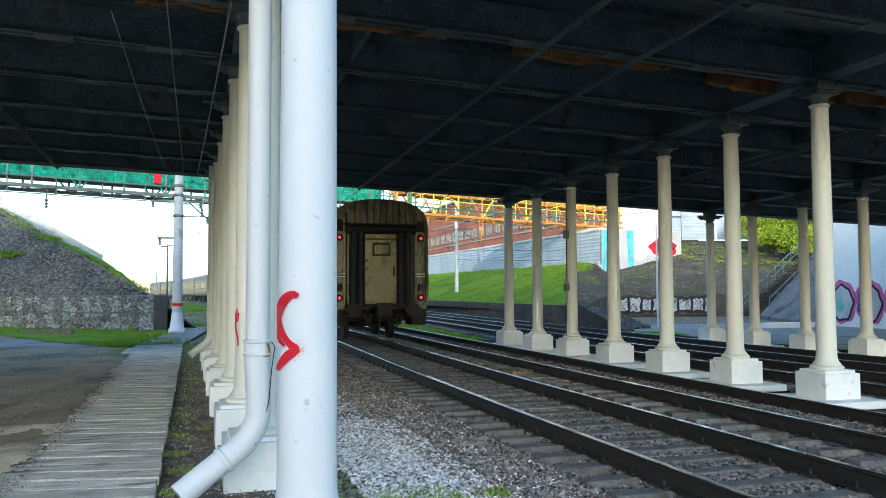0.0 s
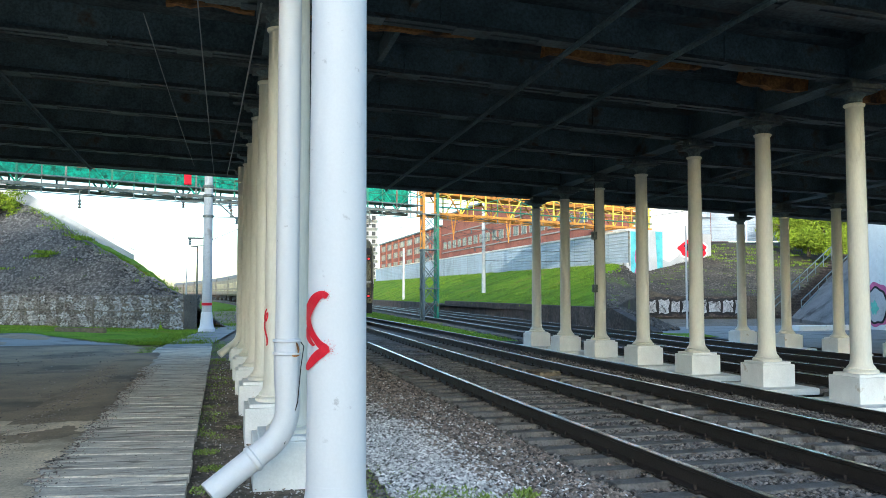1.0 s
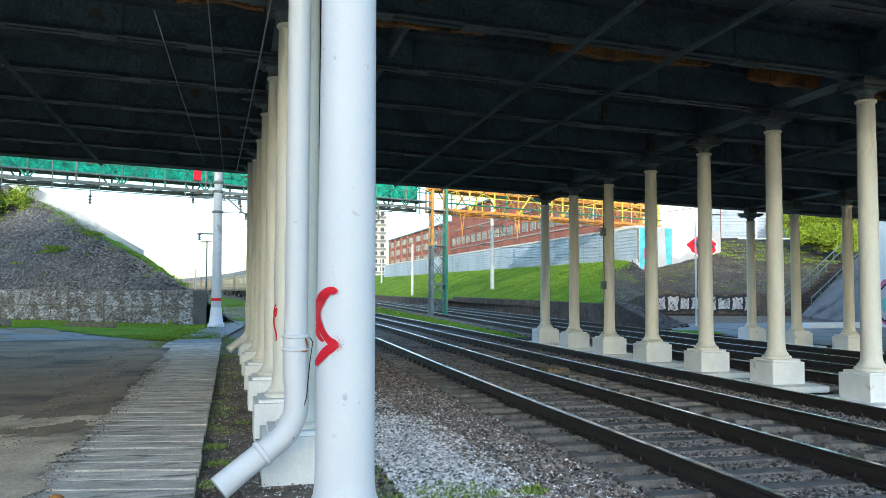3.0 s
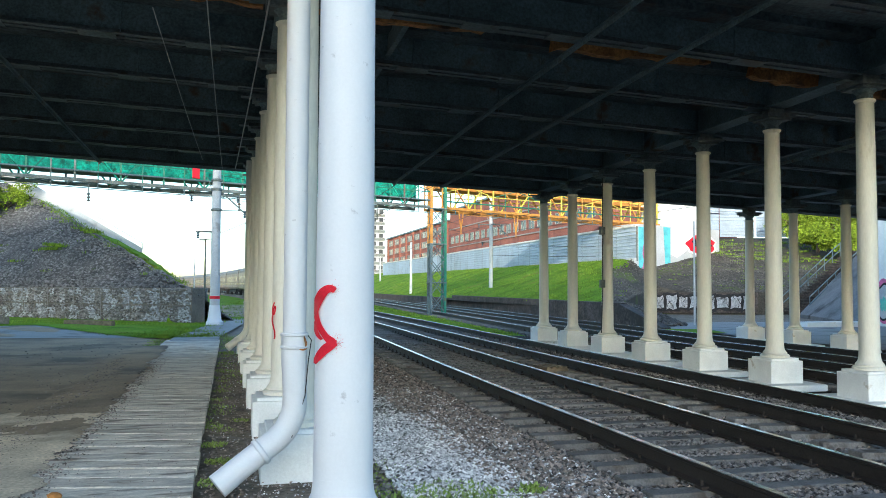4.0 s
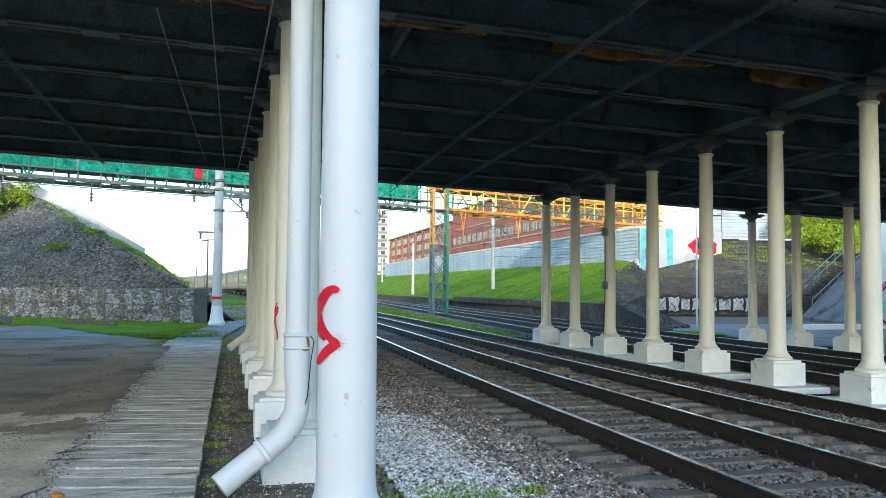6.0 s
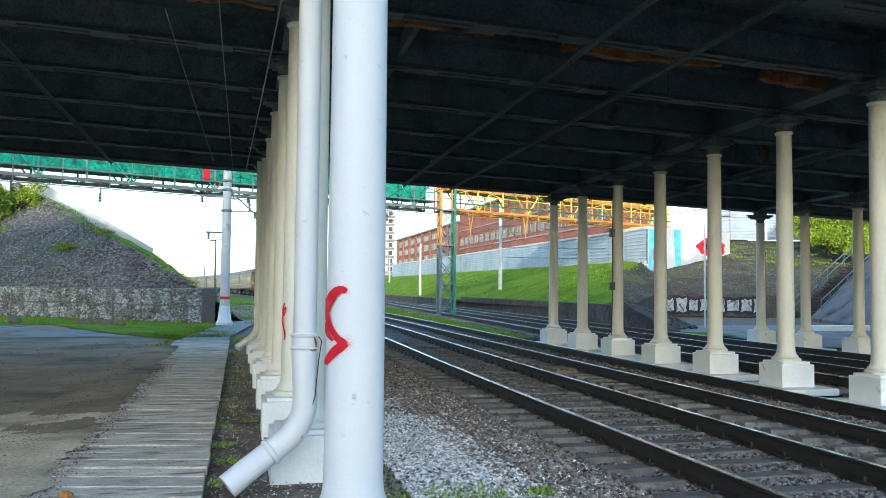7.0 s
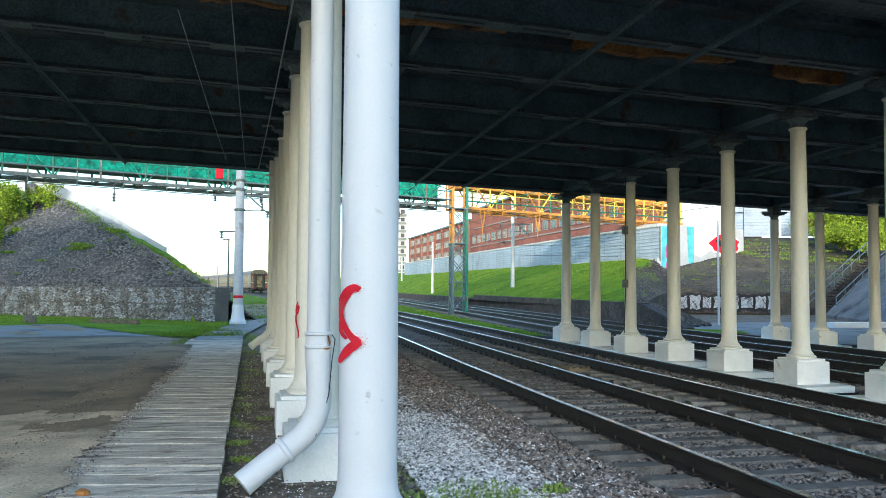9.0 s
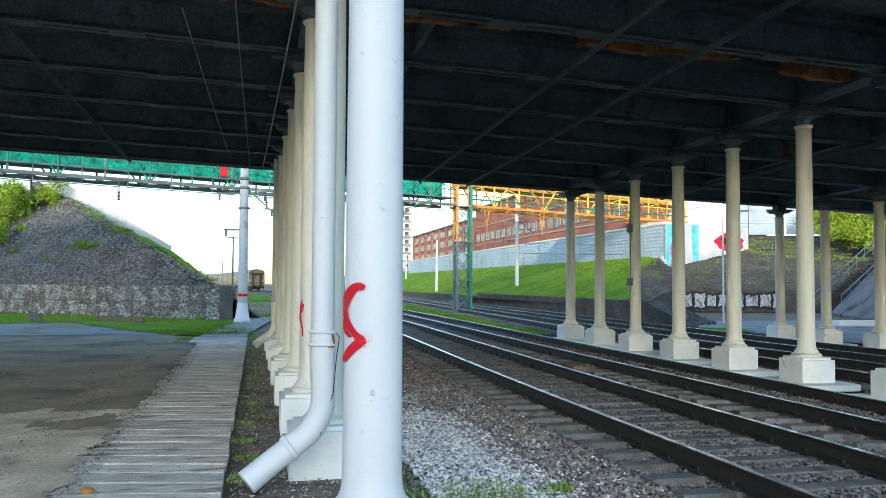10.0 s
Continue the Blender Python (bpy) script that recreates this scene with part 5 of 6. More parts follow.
def coach():
    c = thing("railway_coach", "grey-green passenger coach seen from its end, tail lamps lit", "railway coach", "train coaches")
    hw, L = 1.53, COACH_L - .9
    prof = [(-1.46, 1.0), (-hw, 1.25), (-hw, 3.5), (-1.48, 3.8)]
    arch = [(-1.36, 4.03), (-1.12, 4.2), (-.75, 4.32), (-.25, 4.38), (.25, 4.38), (.75, 4.32), (1.12, 4.2), (1.36, 4.03)]
    full = prof + arch + [(1.48, 3.8), (hw, 3.5), (hw, 1.25), (1.46, 1.0)]
    bm = bmesh.new()
    a = [bm.verts.new((x, -L / 2, z)) for x, z in full]
    b = [bm.verts.new((x, L / 2, z)) for x, z in full]
    n = len(full)
    for i in range(n):
        f = bm.faces.new((a[i], b[i], b[(i + 1) % n], a[(i + 1) % n]))
        zz = (full[i][1] + full[(i + 1) % n][1]) / 2
        f.material_index = 1 if zz > 3.5 else 0
    f1 = bm.faces.new(list(reversed(a)))
    f2 = bm.faces.new(b)
    bmesh.ops.recalc_face_normals(bm, faces=bm.faces)
    f1.material_index = f2.material_index = 2
    me_body = part("body", bm, [COACHSIDE, COACHROOF, COACH], c)
    # side windows
    for s in (-1, 1):
        for i in range(9):
            bm = bmesh.new()
            y = -9.0 + i * 2.25
            span(bm, s * hw - .012, s * hw + .012, y - .55, y + .55, 2.15, 3.0, bevel=.004)
            part("window", bm, GLASSD, c, "dark side window")
        bm = bmesh.new()
        span(bm, s * hw - .01, s * hw + .01, -L / 2, L / 2, 1.72, 1.95)
        part("stripe", bm, DOORM, c, "dull ochre stripe")
    for e in (-1, 1):
        ye = e * L / 2
        # ribs on the end wall
        for x in (-1.36, -1.12, -.9, -.62, .62, .9, 1.12, 1.36):
            bm = bmesh.new()
            top = 4.3 - max(0, abs(x) - .5) * .55
            span(bm, x - .03, x + .03, ye - .03, ye + .03, 1.1, top)
            part("rib", bm, DOORM if abs(x) > 1 else COACH, c)
        bm = bmesh.new()
        for i in range(9):
            x = -.8 + .2 * i
            span(bm, x - .012, x + .012, ye - .04, ye + .04, 3.62, 4.36 - abs(x) * .08)
        part("roof_ribs", bm, UNDER, c)
        # gangway bellows
        bm = bmesh.new()
        for x in (-.84, -.62, .62, .84):
            bar(bm, (x, ye + e * .1, 1.15), (x, ye + e * .1, 3.4), .25, sides=14)
        bar(bm, (-1.08, ye + e * .1, 3.44), (1.08, ye + e * .1, 3.44), .3, sides=14)
        span(bm, -1.12, 1.12, ye - .24 if e < 0 else ye, ye if e < 0 else ye + .24, 3.56, 3.62, bevel=.02)
        part("gangway_bellows", bm, BLACK, c, "black rubber gangway tubes")
        bm = bmesh.new()
        span(bm, -.52, .52, ye - .06, ye + .06, 1.2, 3.3)
        dr = part("end_door", bm, DOORM, c, "olive end door")
        bm = bmesh.new()
        span(bm, -.26, .3, ye - .075, ye + .075, 2.62, 3.02, bevel=.01)
        part("door_window_frame", bm, BLACK, dr)
        bm = bmesh.new()
        span(bm, -.21, .25, ye - .085, ye + .085, 2.67, 2.97, bevel=.01)
        part("door_window", bm, DOORM, dr)
        bm = bmesh.new()
        span(bm, .4, .44, ye - .11, ye + .11, 2.0, 2.3)
        part("door_handle", bm, UNDER, dr)
        for z in (1.75, 2.2, 2.45):
            bm = bmesh.new()
            span(bm, -.47, -.4, ye - .09, ye + .09, z, z + .07)
            part("hinge", bm, UNDER, dr)
        bm = bmesh.new()
        span(bm, -.5, .5, ye - .07, ye + .07, 3.12, 3.16)
        part("door_rim", bm, UNDER, dr)
        for s in (-1, 1):
            bm = bmesh.new()
            bar(bm, (s * 1.05, ye + e * .04, 1.15), (s * 1.05, ye + e * .04, 4.0), .04, sides=8)
            bar(bm, (s * 1.42, ye + e * .04, 1.2), (s * 1.42, ye + e * .04, 3.75), .03, sides=8)
            part("conduit", bm, UNDER, c)
            bm = bmesh.new()
            box(bm, (s * 1.27, ye + e * .05, 3.55), (.2, .12, .34), bevel=.02)
            part("connector_box", bm, UNDER, c)
            bm = bmesh.new()
            box(bm, (s * 1.27, ye + e * .05, 1.66), (.16, .1, .22), bevel=.02)
            part("socket_box", bm, UNDER, c)
            bm = bmesh.new()
            for z in (1.98, 2.06):
                span(bm, s * 1.27 - .17, s * 1.27 + .17, ye - .036, ye + .036, z, z + .03)
            part("marking", bm, TRIM, c, "faded pale marking bars")
            bm = bmesh.new()
            tube(bm, [(s * .35, ye + e * .1, 1.0), (s * .4, ye + e * .45, .8), (s * .42, ye + e * .5, .5), (s * .3, ye + e * .3, .42)], .03, 8)
            tube(bm, [(s * .55, ye + e * .1, 1.0), (s * .58, ye + e * .4, .75), (s * .5, ye + e * .45, .55), (s * .45, ye + e * .2, .6)], .025, 8)
            part("brake_hose", bm, BLACK, c)
        bm = bmesh.new()
        bar(bm, (-1.2, ye + e * .12, .78), (1.2, ye + e * .12, .78), .07, sides=8)
        bar(bm, (-.7, ye + e * .12, .78), (-.3, ye + e * .3, .55), .05, sides=8)
        part("cross_pipe", bm, UNDER, c)
        bm = bmesh.new()
        span(bm, -1.05, 1.05, ye - .28 if e < 0 else ye, ye if e < 0 else ye + .28, 1.05, 1.16)
        part("foot_plate", bm, UNDER, c)
        for s in (-1, 1):
            bm = bmesh.new()
            bar(bm, (s * .9, ye, .98), (s * .9, ye + e * .55, .98), .2, sides=12)
            bar(bm, (s * .9, ye + e * .5, .98), (s * .9, ye + e * .56, .98), .46, sides=16)
            part("buffer", bm, UNDER, c)
            for z in (1.35, 3.18):
                bm = bmesh.new()
                bar(bm, (s * 1.27, ye - e * .02, z), (s * 1.27, ye + e * .07, z), .22, sides=14)
                hs = part("lamp_housing", bm, BLACK, c)
                if e < 0:
                    bm = bmesh.new()
                    bar(bm, (s * 1.27, ye + e * .05, z), (s * 1.27, ye + e * .085, z), .085, sides=14)
                    part("tail_lamp", bm, TAIL, hs, "lit red tail lamp")
        bm = bmesh.new()
        box(bm, (0, ye + e * .3, .95), (.34, .7, .3), bevel=.05)
        box(bm, (0, ye + e * .6, .98), (.42, .2, .42), bevel=.05)
        bar(bm, (.12, ye + e * .5, .9), (.18, ye + e * .52, .25), .06, sides=8)
        bar(bm, (-.1, ye + e * .5, .9), (-.16, ye + e * .52, .35), .06, sides=8)
        part("coupler", bm, UNDER, c)
        bm = bmesh.new()
        span(bm, -1.35, 1.35, ye - e * 1.2 - .8, ye - e * 1.2 + .8, .62, 1.05, bevel=.03)
        box(bm, (-1.25, ye - e * .5, .75), (.5, .8, .5), bevel=.04)
        box(bm, (1.25, ye - e * .5, .75), (.5, .8, .5), bevel=.04)
        part("underframe", bm, UNDER, c)
        yb = e * 8.5
        bm = bmesh.new()
        for s in (-1, 1):
            box(bm, (s * 1.0, yb, .62), (.16, 3.2, .34), bevel=.03)
        box(bm, (0, yb, .7), (2.0, .5, .3), bevel=.03)
        bg = part("bogie", bm, UNDER, c)
        for dy in (-1.2, 1.2):
            bm = bmesh.new()
            bar(bm, (-.8, yb + dy, .475), (.8, yb + dy, .475), .16, sides=10)
            for s in (-1, 1):
                bar(bm, (s * .69, yb + dy, .475), (s * .83, yb + dy, .475), .95, sides=24)
            part("wheelset", bm, UNDER, bg)
    bm = bmesh.new()
    span(bm, -1.2, 1.2, -5, 5, .45, 1.02, bevel=.05)
    part("equipment_box", bm, UNDER, c)
    return c


first = coach()
coaches = [first] + [copy_thing(first, Matrix.Identity(4)) for _ in range(8)]


def tail_y(t):
    """Where the train's tail stands along the line."""
    return 23.9 + 15.3 * t - .11 * t * t


def track_point(s):
    return Vector((track_x(s) + .32, s, RAIL_TOP))


def motions():
    for i, c in enumerate(coaches):
        rows = []
        for k in range(0, 21):
            t = k / 2
            s0 = tail_y(t) + .45 + COACH_L * i
            a, b = track_point(s0 + 3.2), track_point(s0 + 20.2)
            d = (b - a).normalized()
            mid = (a + b) / 2
            rows.append((t, Matrix.Translation(mid) @ Matrix.Rotation(math.atan2(-d.x, d.y), 4, "Z")))
        walk(c, rows)




# ---- gravel and weeds ----


def scatter(name, zones, mat, label, seed):
    """Many small stones in one mesh; zones: (x0, x1, y0, y1, count, size, z)."""
    g = np.random.default_rng(seed)
    base = np.array([(1, 0, -.1), (0, 1, .1), (-1, 0, .1), (0, -1, -.1), (.2, .1, .7), (-.1, 0, -.6)])
    tris = np.array([(0, 1, 4), (1, 2, 4), (2, 3, 4), (3, 0, 4), (1, 0, 5), (2, 1, 5), (3, 2, 5), (0, 3, 5)])
    V, n0 = [], 0
    for x0, x1, y0, y1, n, size, z in zones:
        n = int(n * 1.45)
        y = y0 + (y1 - y0) * g.random(n) ** 1.35
        x = x0 + (x1 - x0) * g.random(n)
        a = g.random(n) * 6.2832
        s = .8 * size * (0.55 + 0.9 * g.random(n)) * (1 + .02 * np.maximum(0, y - 8))
        k = 0.65 + 0.7 * g.random((n, 6, 3))
        v = base[None] * k * s[:, None, None] * np.array([1.0, .75, .8])
        c, sn = np.cos(a)[:, None], np.sin(a)[:, None]
        vx = v[:, :, 0] * c - v[:, :, 1] * sn
        vy = v[:, :, 0] * sn + v[:, :, 1] * c
        V.append(np.stack([vx + x[:, None], vy + y[:, None], v[:, :, 2] + z + .3 * s[:, None]], 2).reshape(-1, 3))
        n0 += n
    V = np.concatenate(V)
    F = (np.arange(n0)[:, None, None] * 6 + tris[None]).reshape(-1, 3)
    me = bpy.data.meshes.new(name)
    me.from_pydata(V.tolist(), [], F.tolist())
    me.materials.append(mat)
    return tagged(new(name, me), label, "gravel", kind="stuff")


scatter("pale_gravel", [(1.4, 2.6, 5.2, 11, 9006, 0.0275, -0.008), (1, 2.2, 8, 24, 4487, 0.0263, -0.01), (1.5, 3.2, 5, 14, 3003, 0.0263, -0.01), (2.2, 3.4, 5, 24, 1732, 0.0263, -0.01)], STONE_W, "pale grey gravel at the edge of the track", 1)
scatter("grey_ballast", [(1.2, 3.5, 4.5, 26, 7507, 0.0311, -0.01), (2.6, 3.4, 4, 26, 3000, 0.0331, -.016), (3.4, 4, 4, 26, 1800, 0.030, -.034), (3.9, 5.6, 4, 26, 14395, 0.0331, -.006), (4.15, 5.3, 4, 26, 4200, 0.030, .012), (7.0, 8.2, 8, 30, 3000, 0.030, .012), (5.5, 7, 6, 30, 8085, 0.0331, -.02), (6.9, 8.6, 8, 32, 8775, 0.0331, -.004), (10, 16, 12, 36, 4620, 0.0389, -.03)], STONE, "grey crushed stone between and beside the rails", 2)
scatter("brown_ballast", [(2.3, 3.4, 5, 26, 7600, 0.0322, -.006), (3.4, 4, 5, 26, 2200, 0.029, -.036), (5.5, 6.9, 6, 30, 5544, 0.0343, -.025), (3.9, 5.6, 5, 26, 2541, 0.0333, -.01), (8.3, 9, 8, 26, 1386, 0.0333, -.02)], STONE_B, "rust-brown crushed stone between the tracks", 3)
scatter("path_grit", [(-2.6, -1.4, 5, 20, 1900, .013, .062), (-2.3, -1.5, 5, 18, 1500, .02, .058), (-1.9, -.3, 5, 20, 420, .010, .052), (-.3, .6, 5, 22, 1500, .018, -.01), (-6, -2, 6, 26, 500, .018, .01)], STONE_B, "dead leaves and grit along the footpath", 4)
scatter("soil_chips", [(-.25, .5, 5, 22, 350, .013, -.015), (.2, 1.3, 4, 9, 900, .015, -.015)], STONE_W, "pale stone chips in the soil by the columns", 6)


def tufts(name, spots, mat, label, seed, low=False):
    """Grass and weeds in clumps: (x, y, radius, blades, height, z)."""
    r = random.Random(seed)
    bm = bmesh.new()
    for x, y, rad, n, h, z in spots:
        for i in range(int(n * 1.7) if low else n):
            a, d = r.uniform(0, 6.2832), rad * math.sqrt(r.random())
            p = Vector((x + d * math.cos(a), y + d * math.sin(a), z))
            hh = h * r.uniform(.4, 1.1) * (.58 if low else 1)
            b = r.uniform(0, 6.2832)
            lean = Vector((math.cos(b), math.sin(b), 0)) * hh * (r.uniform(.5, 1.3) if low else r.uniform(.1, .7))
            w = Vector((-math.sin(b), math.cos(b), 0)) * hh * (r.uniform(.14, .3) if low else r.uniform(.05, .16))
            v = [bm.verts.new(p - w), bm.verts.new(p + w), bm.verts.new(p + lean * .5 + w * 1.1 + Vector((0, 0, hh * .6))), bm.verts.new(p + lean + Vector((0, 0, hh))), bm.verts.new(p + lean * .5 - w * 1.1 + Vector((0, 0, hh * .6)))]
            bm.faces.new(v)
    return single(name, bm, mat, label, "weeds", kind="stuff")


rnd = random.Random(9)
sp = [(1.52, 7.9, 0.38, 211, .06, -.02), (1.25, 7.3, 0.31, 140, .06, -.02), (1.85, 6.75, 0.38, 330, .085, -.02), (1.7, 6.35, 0.38, 320, .085, -.02), (2.15, 6.5, 0.25, 170, .085, -.02),
      (1.3, 6.5, 0.38, 200, .08, -.02), (1.5, 6.9, 0.31, 96, .06, -.02), (2.5, 6.6, .12, 40, .1, 0), (1.35, 9.2, 0.25, 52, .06, -.02), (-.12, 8.5, .14, 130, .055, -.02), (-.2, 9.4, .15, 110, .055, -.02),
      (-.1, 7.6, .2, 120, .055, -.02), (.1, 11.0, .12, 60, .055, -.02), (-.25, 10.6, .15, 90, .055, -.02)]
for i in range(40):
    y = rnd.uniform(10, 30)
    sp.append((-.22 + rnd.gauss(0, .12), y, .16, 22, .055, -.02))
for i in range(40):
    y = rnd.uniform(16, 30)
    sp.append((rnd.uniform(-.4, .2), y, .25, 26, .055, -.02))
for i in range(30):
    sp.append((-2.2 + rnd.gauss(0, .15), rnd.uniform(18, 29), .25, 40, .07, .0))
tufts("weeds", sp, WEED, "small green weeds growing in soil and gravel", 2, low=True)
sp = []
for i in range(420):
    y = rnd.uniform(28, 46)
    xl = max(-20, -1.6 - (y - 27.3) * 1.05)
    sp.append((rnd.uniform(xl, -.6), y, .45, 30, .085, .03))
for i in range(260):
    y = rnd.uniform(27, 70)
    sp.append((rnd.uniform(9.3, track3_x(y) - 1.8), y, .5, 20, .09, .03))
for i in range(120):
    y = rnd.uniform(36, 90)
    x0 = -1.9 - rnd.uniform(0, 10)
    sp.append((rnd.uniform(-1, 2.5), y, .6, 16, .14, .03))
tufts("verge_grass", sp, BLADE, "longer grass on the verges", 3)
sp = []
for i in range(60):
    u = rnd.uniform(2, 26)
    v = rnd.uniform(1, 13)
    p = WB + U * u - WN * v
    sp.append((p.x, p.y, .35, 26, .16, bank_z(p.x, p.y)))
for u, v in ((13.7, 3.4), (14.3, 3.5), (13.1, 3.3), (13.4, 3.1), (14.0, 3.1), (12.8, 4.8), (12.2, 4.6), (3.0, 9.0), (4.0, 10.0), (20, 3)):
    p = WB + U * u - WN * v
    sp.append((p.x, p.y, .55, 160, .2, bank_z(p.x, p.y)))
for i in range(90):
    y = rnd.uniform(40, 60)
    x = -1.9 - (y - 39.5) / 1.8 + rnd.uniform(-.3, 1.0)
    if bank_z(x, y) > .3:
        sp.append((x, y, .45, 22, .14, bank_z(x, y)))
for i in range(230):
    x = rnd.uniform(18, 44)
    y = foot_y(x) + 13 * rnd.random() ** .6
    sp.append((x, y, .4, 24, .11, min(plane2(x, y), plane1(x, y) if x < 28 else 9, 6.2)))
for i in range(200):
    x = rnd.uniform(35, 56)
    y = 66 - .55 * (x - 35) - rnd.uniform(1, 9)
    sp.append((x, y, .6, 40, .17, min(plane2(x, y), 6.2)))
tufts("bank_weeds", sp, BLADE, "tufts of grass between the embankment stones", 4)

# ---- red spray marks ----


bm = bmesh.new()
ribbon(bm, 0, 0, .173, [[(-.43, 1.755, .013), (-.58, 1.768, .020), (-.75, 1.752, .021), (-.87, 1.712, .018), (-.945, 1.665, .012), (-.975, 1.62, .007)],
                        [(-.975, 1.65, .008), (-.94, 1.60, .009), (-.86, 1.55, .012), (-.70, 1.502, .015), (-.52, 1.472, .021), (-.38, 1.465, .013)],
                        [(-.38, 1.465, .013), (-.58, 1.446, .023), (-.76, 1.416, .020), (-.9, 1.376, .013), (-.985, 1.34, .005)],
                        [(-.985, 1.58, .005), (-.955, 1.53, .007), (-.9, 1.50, .008), (-.8, 1.48, .007)]])
# overspray specks round the thick ends
rs = random.Random(15)
for cs_, cz, sp_, n in ((-.42, 1.465, .06, 320), (-.5, 1.765, .04, 160), (-.8, 1.405, .03, 60)):
    for i in range(n):
        sn = max(-.98, cs_ + rs.gauss(0, sp_ * 1.9))
        zz, w = cz + rs.gauss(0, sp_ * .38), rs.uniform(.0006, .0019)
        a = math.asin(sn)
        q = [bm.verts.new((.1772 * math.sin(a + dx * w / .17), -.1772 * math.cos(a + dx * w / .17), zz + dz * w)) for dx, dz in ((-1, 0), (0, -1), (1, 0), (0, 1))]
        bm.faces.new(q)
part("spray_mark", bm, RED, front, "red sprayed squiggle", smooth=True)
bm = bmesh.new()
ribbon(bm, 0, 0, .150, [[(-.80, 1.55, .005), (-.90, 1.50, .006), (-.93, 1.43, .006), (-.86, 1.40, .007), (-.76, 1.44, .006), (-.72, 1.49, .006), (-.78, 1.50, .005), (-.9, 1.42, .006), (-.93, 1.33, .007), (-.84, 1.25, .007), (-.76, 1.2, .007), (-.74, 1.13, .006), (-.8, 1.11, .005)]])
part("spray_mark", bm, RED, left_row[1], "small red sprayed loop")

# ---- cables ----


def cable(pts, r, mat, label, name="cable"):
    bm = bmesh.new()
    q = []
    for a, b in zip(pts, pts[1:]):
        a, b = Vector(a), Vector(b)
        n = 8
        for i in range(n):
            t = i / n
            q.append(a.lerp(b, t) - Vector((0, 0, .012 * (b - a).length * 4 * t * (1 - t) * .35)))
    q.append(Vector(pts[-1]))
    tube(bm, q, r, 6)
    return single(name, bm, mat, label, "cable", "cables")


cable([(.36, 9.73, 5.20), (-.03, 23.1, 5.0)], .012, PALECABLE, "pale cable strung below the deck")
cable([(-.38, 9.96, 5.24), (-.38, 23.1, 5.0)], .008, PALECABLE, "thin pale cable strung below the deck")
cable([(-1.05, 10.6, 5.24), (-.86, 22, 5.05)], .007, PALECABLE, "thin pale cable strung below the deck")
for x0, z in ((4.9, 5.9), (4.9, 7.0), (7.8, 5.95), (7.8, 7.05)):
    cable([(x0, 26, z), (x0 + .1, 60, z), (x0 - 1.5, 110, z), (x0 - 6.5, 170, z)], .013, CABLE, "overhead contact wire above the track")
for x0, z in ((12.5, 6.1), (15.5, 6.1), (12.5, 7.2)):
    cable([(x0, 28, z), (x0 + 2, 70, z), (x0 + 6, 130, z)], .013, CABLE, "overhead contact wire above the far track")
for z in (6.3, 6.9, 7.6):
    cable([(20.6, 64, z), (26, 40, z + .2)], .012, CABLE, "cable from the mast on the slope")
for z in (5.0, 5.5, 6.0):
    cable([(12.6, 49.0, z), (20.6, 64, z + .3), (24.0, 136, z + .8)], .011, CABLE, "wire between the far masts")
for z in (4.4, 5.2):
    cable([(20.6, 64, z), (29.5, 55.0, z - .3)], .016, CABLE, "wire from the mast on the slope to the pier")
for z in (5.6, 6.6):
    cable([(-.8, 36.6, z), (12.2, 48.6, z)], .012, CABLE, "cross-span cable between the masts")

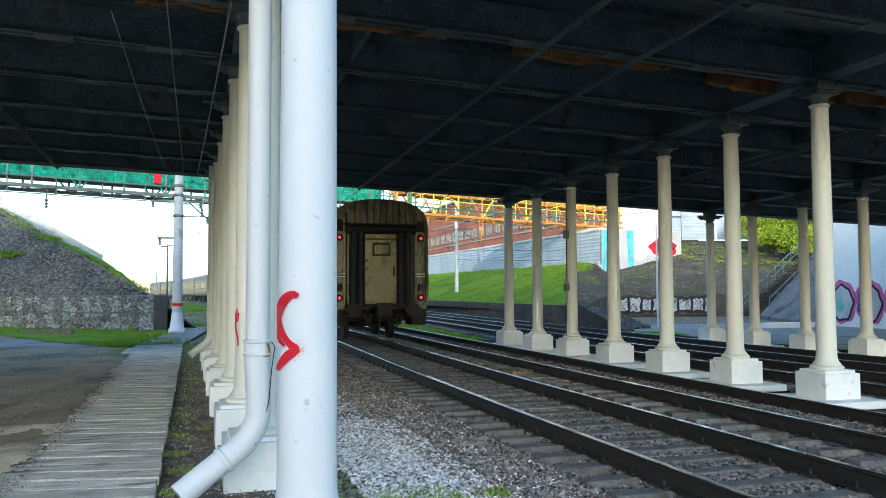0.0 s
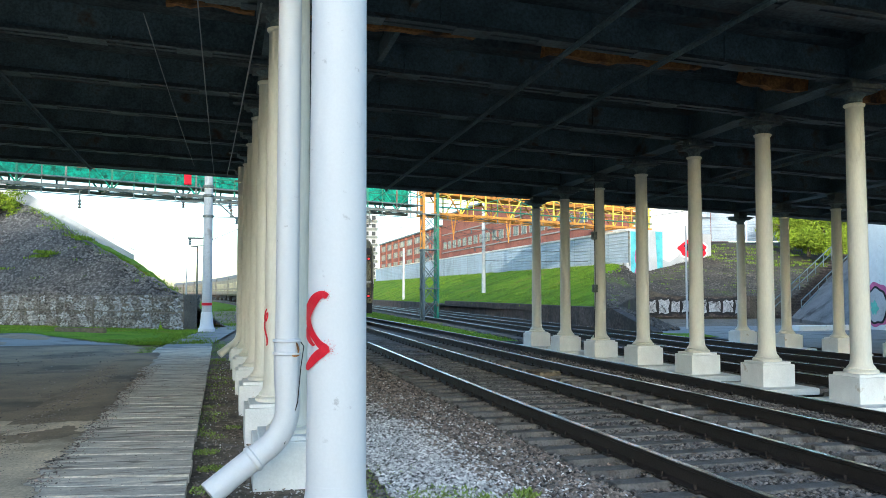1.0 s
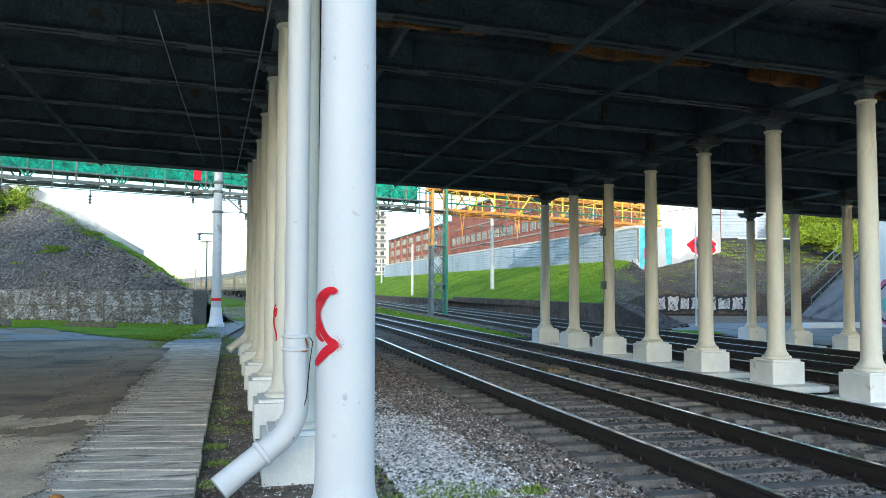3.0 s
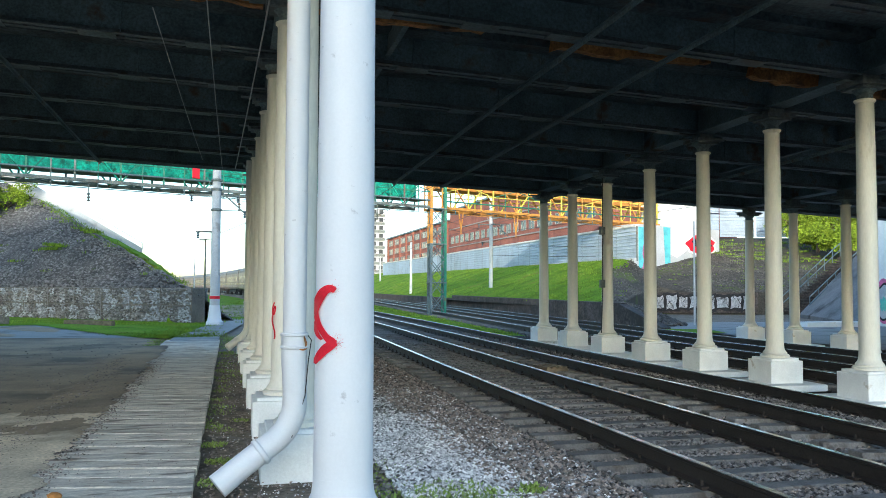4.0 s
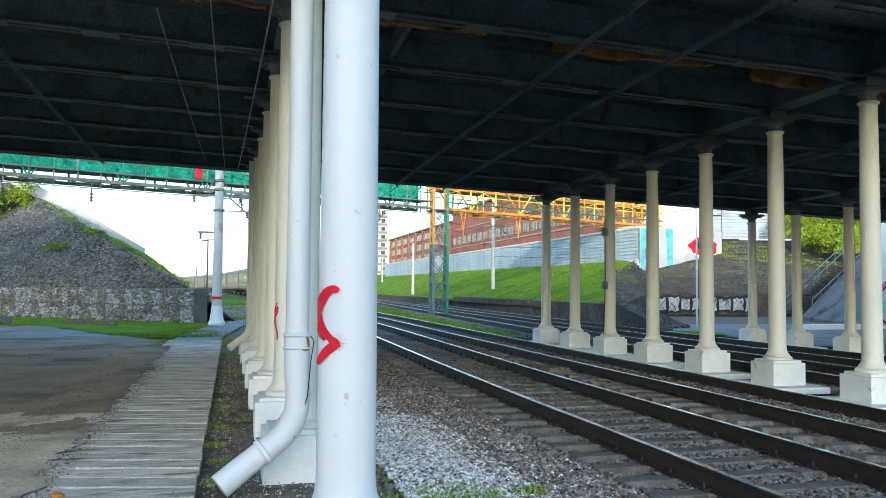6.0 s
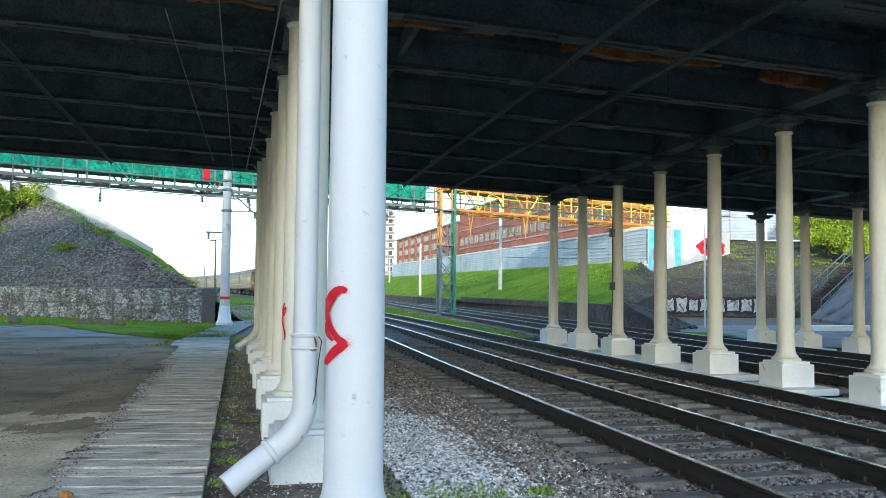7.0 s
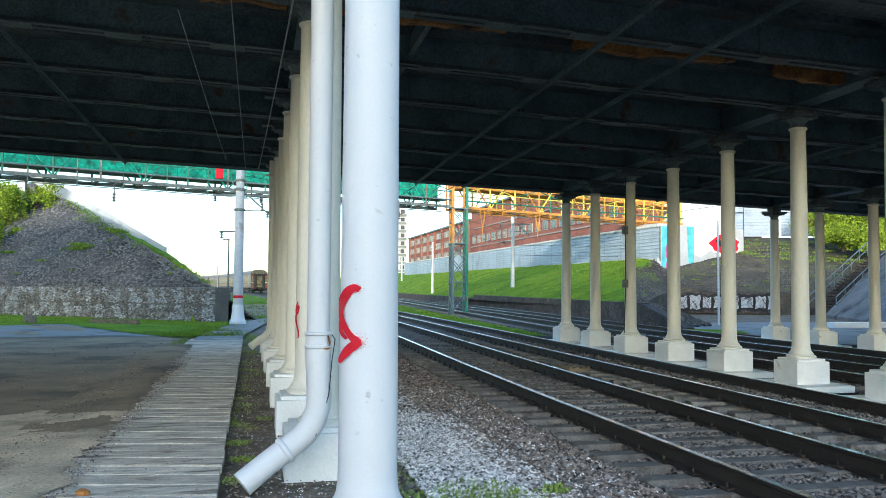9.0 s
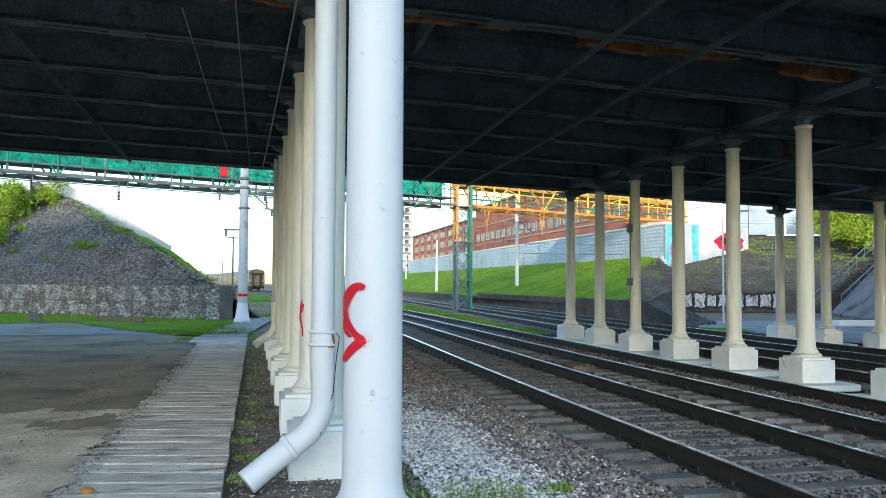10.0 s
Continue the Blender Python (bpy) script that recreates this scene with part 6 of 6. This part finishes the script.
# ---- small things ----
bm = bmesh.new()
box(bm, (0, 0, 0), (2.3, .22, .2), bevel=.02)
lg = single("timber_baulk", bm, WOOD, "weathered timber baulk lying by the verge", "timber")
lg.matrix_basis = pose(-5.6, 34.9, ground_z(-5.6, 34.9) + .1, 0, 0, -31)
bm = bmesh.new()
box(bm, (0, 0, 0), (.5, .35, .3), bevel=.05)
bk = single("concrete_block", bm, SLEEPER, "broken concrete block lying on the road", "block")
bk.matrix_basis = pose(-9.4, 37.5, .25, 0, 4, 20)
bm = bmesh.new()
box(bm, (0, 0, .06), (.5, .6, .12), bevel=.015)
for i in range(4):
    box(bm, (-.2 + i * .13, 0, .135), (.07, .62, .03), bevel=.005)
bx = single("timber_crate", bm, WOOD, "small weathered wooden cover between the tracks", "crate")
bx.matrix_basis = pose(6.3, 15.6, .0, 0, 0, 8)
bm = bmesh.new()
bar(bm, (.15, 20.75, 4.52), (.75, 20.75, 4.52), .05, .04)
single("bracket", bm, CREAM, "cream steel bracket fixed to the last column", "bracket")
bm = bmesh.new()
lathe(bm, [(.055, 0), (.06, .012), (.04, .03), (.01, .036)], 7)
lf = single("dry_leaf", bm, ORANGELEAF, "crumpled orange leaf on the footpath", "leaf")
lf.matrix_basis = pose(-1.36, 7.1, .055, 12, 5, 30)
bm = bmesh.new()
bar(bm, (0, 0, 0), (.62, .05, .005), .05, .025)
sk = single("wood_stick", bm, SLAB, "pale stick lying in the gravel weeds", "stick")
sk.matrix_basis = pose(1.75, 6.2, .0)

for z in (1.75, 3.1):
    bm = bmesh.new()
    box(bm, (-.17, -.05, z), (.1, .16, .2), bevel=.012)
    part("junction_box", bm, GREY, mid_row[4], "small grey junction box")
bm = bmesh.new()
tube(bm, [(-.20, -.06, .5), (-.17, -.08, 1.7), (-.16, -.05, 3.0), (-.15, -.05, 4.5)], .012, 6)
part("conduit", bm, CABLE, mid_row[4])
bm = bmesh.new()
lathe(bm, [(.05, 0), (.045, 2), (.04, 4.9)], 10, (20.9, 33.8))
single("pipe_post", bm, POLE, "slim white pipe post beside the far road", "post")
# dark debris on the right road and the slope foot
bm = bmesh.new()
pebble(bm, (28.2, 32.6, .2), .45, random.Random(2))
single("rubble_heap", bm, COBBLE, "small dark heap of rubble on the kerb", "rubble")

sp = []
r2 = random.Random(77)
for i in range(900):
    y = 42 + 70 * r2.random() ** 1.5
    x = r2.uniform(17.6 + .02 * (y - 30), 26.8)
    if plane1(x, y) < plane2(x, y) - .1:
        sp.append((x, y, .7, 18, .09 + .001 * y * r2.random(), plane1(x, y) - .02))
tufts("slope_grass", sp, BLADE, "uneven grass over the green slope", 8)


motions()
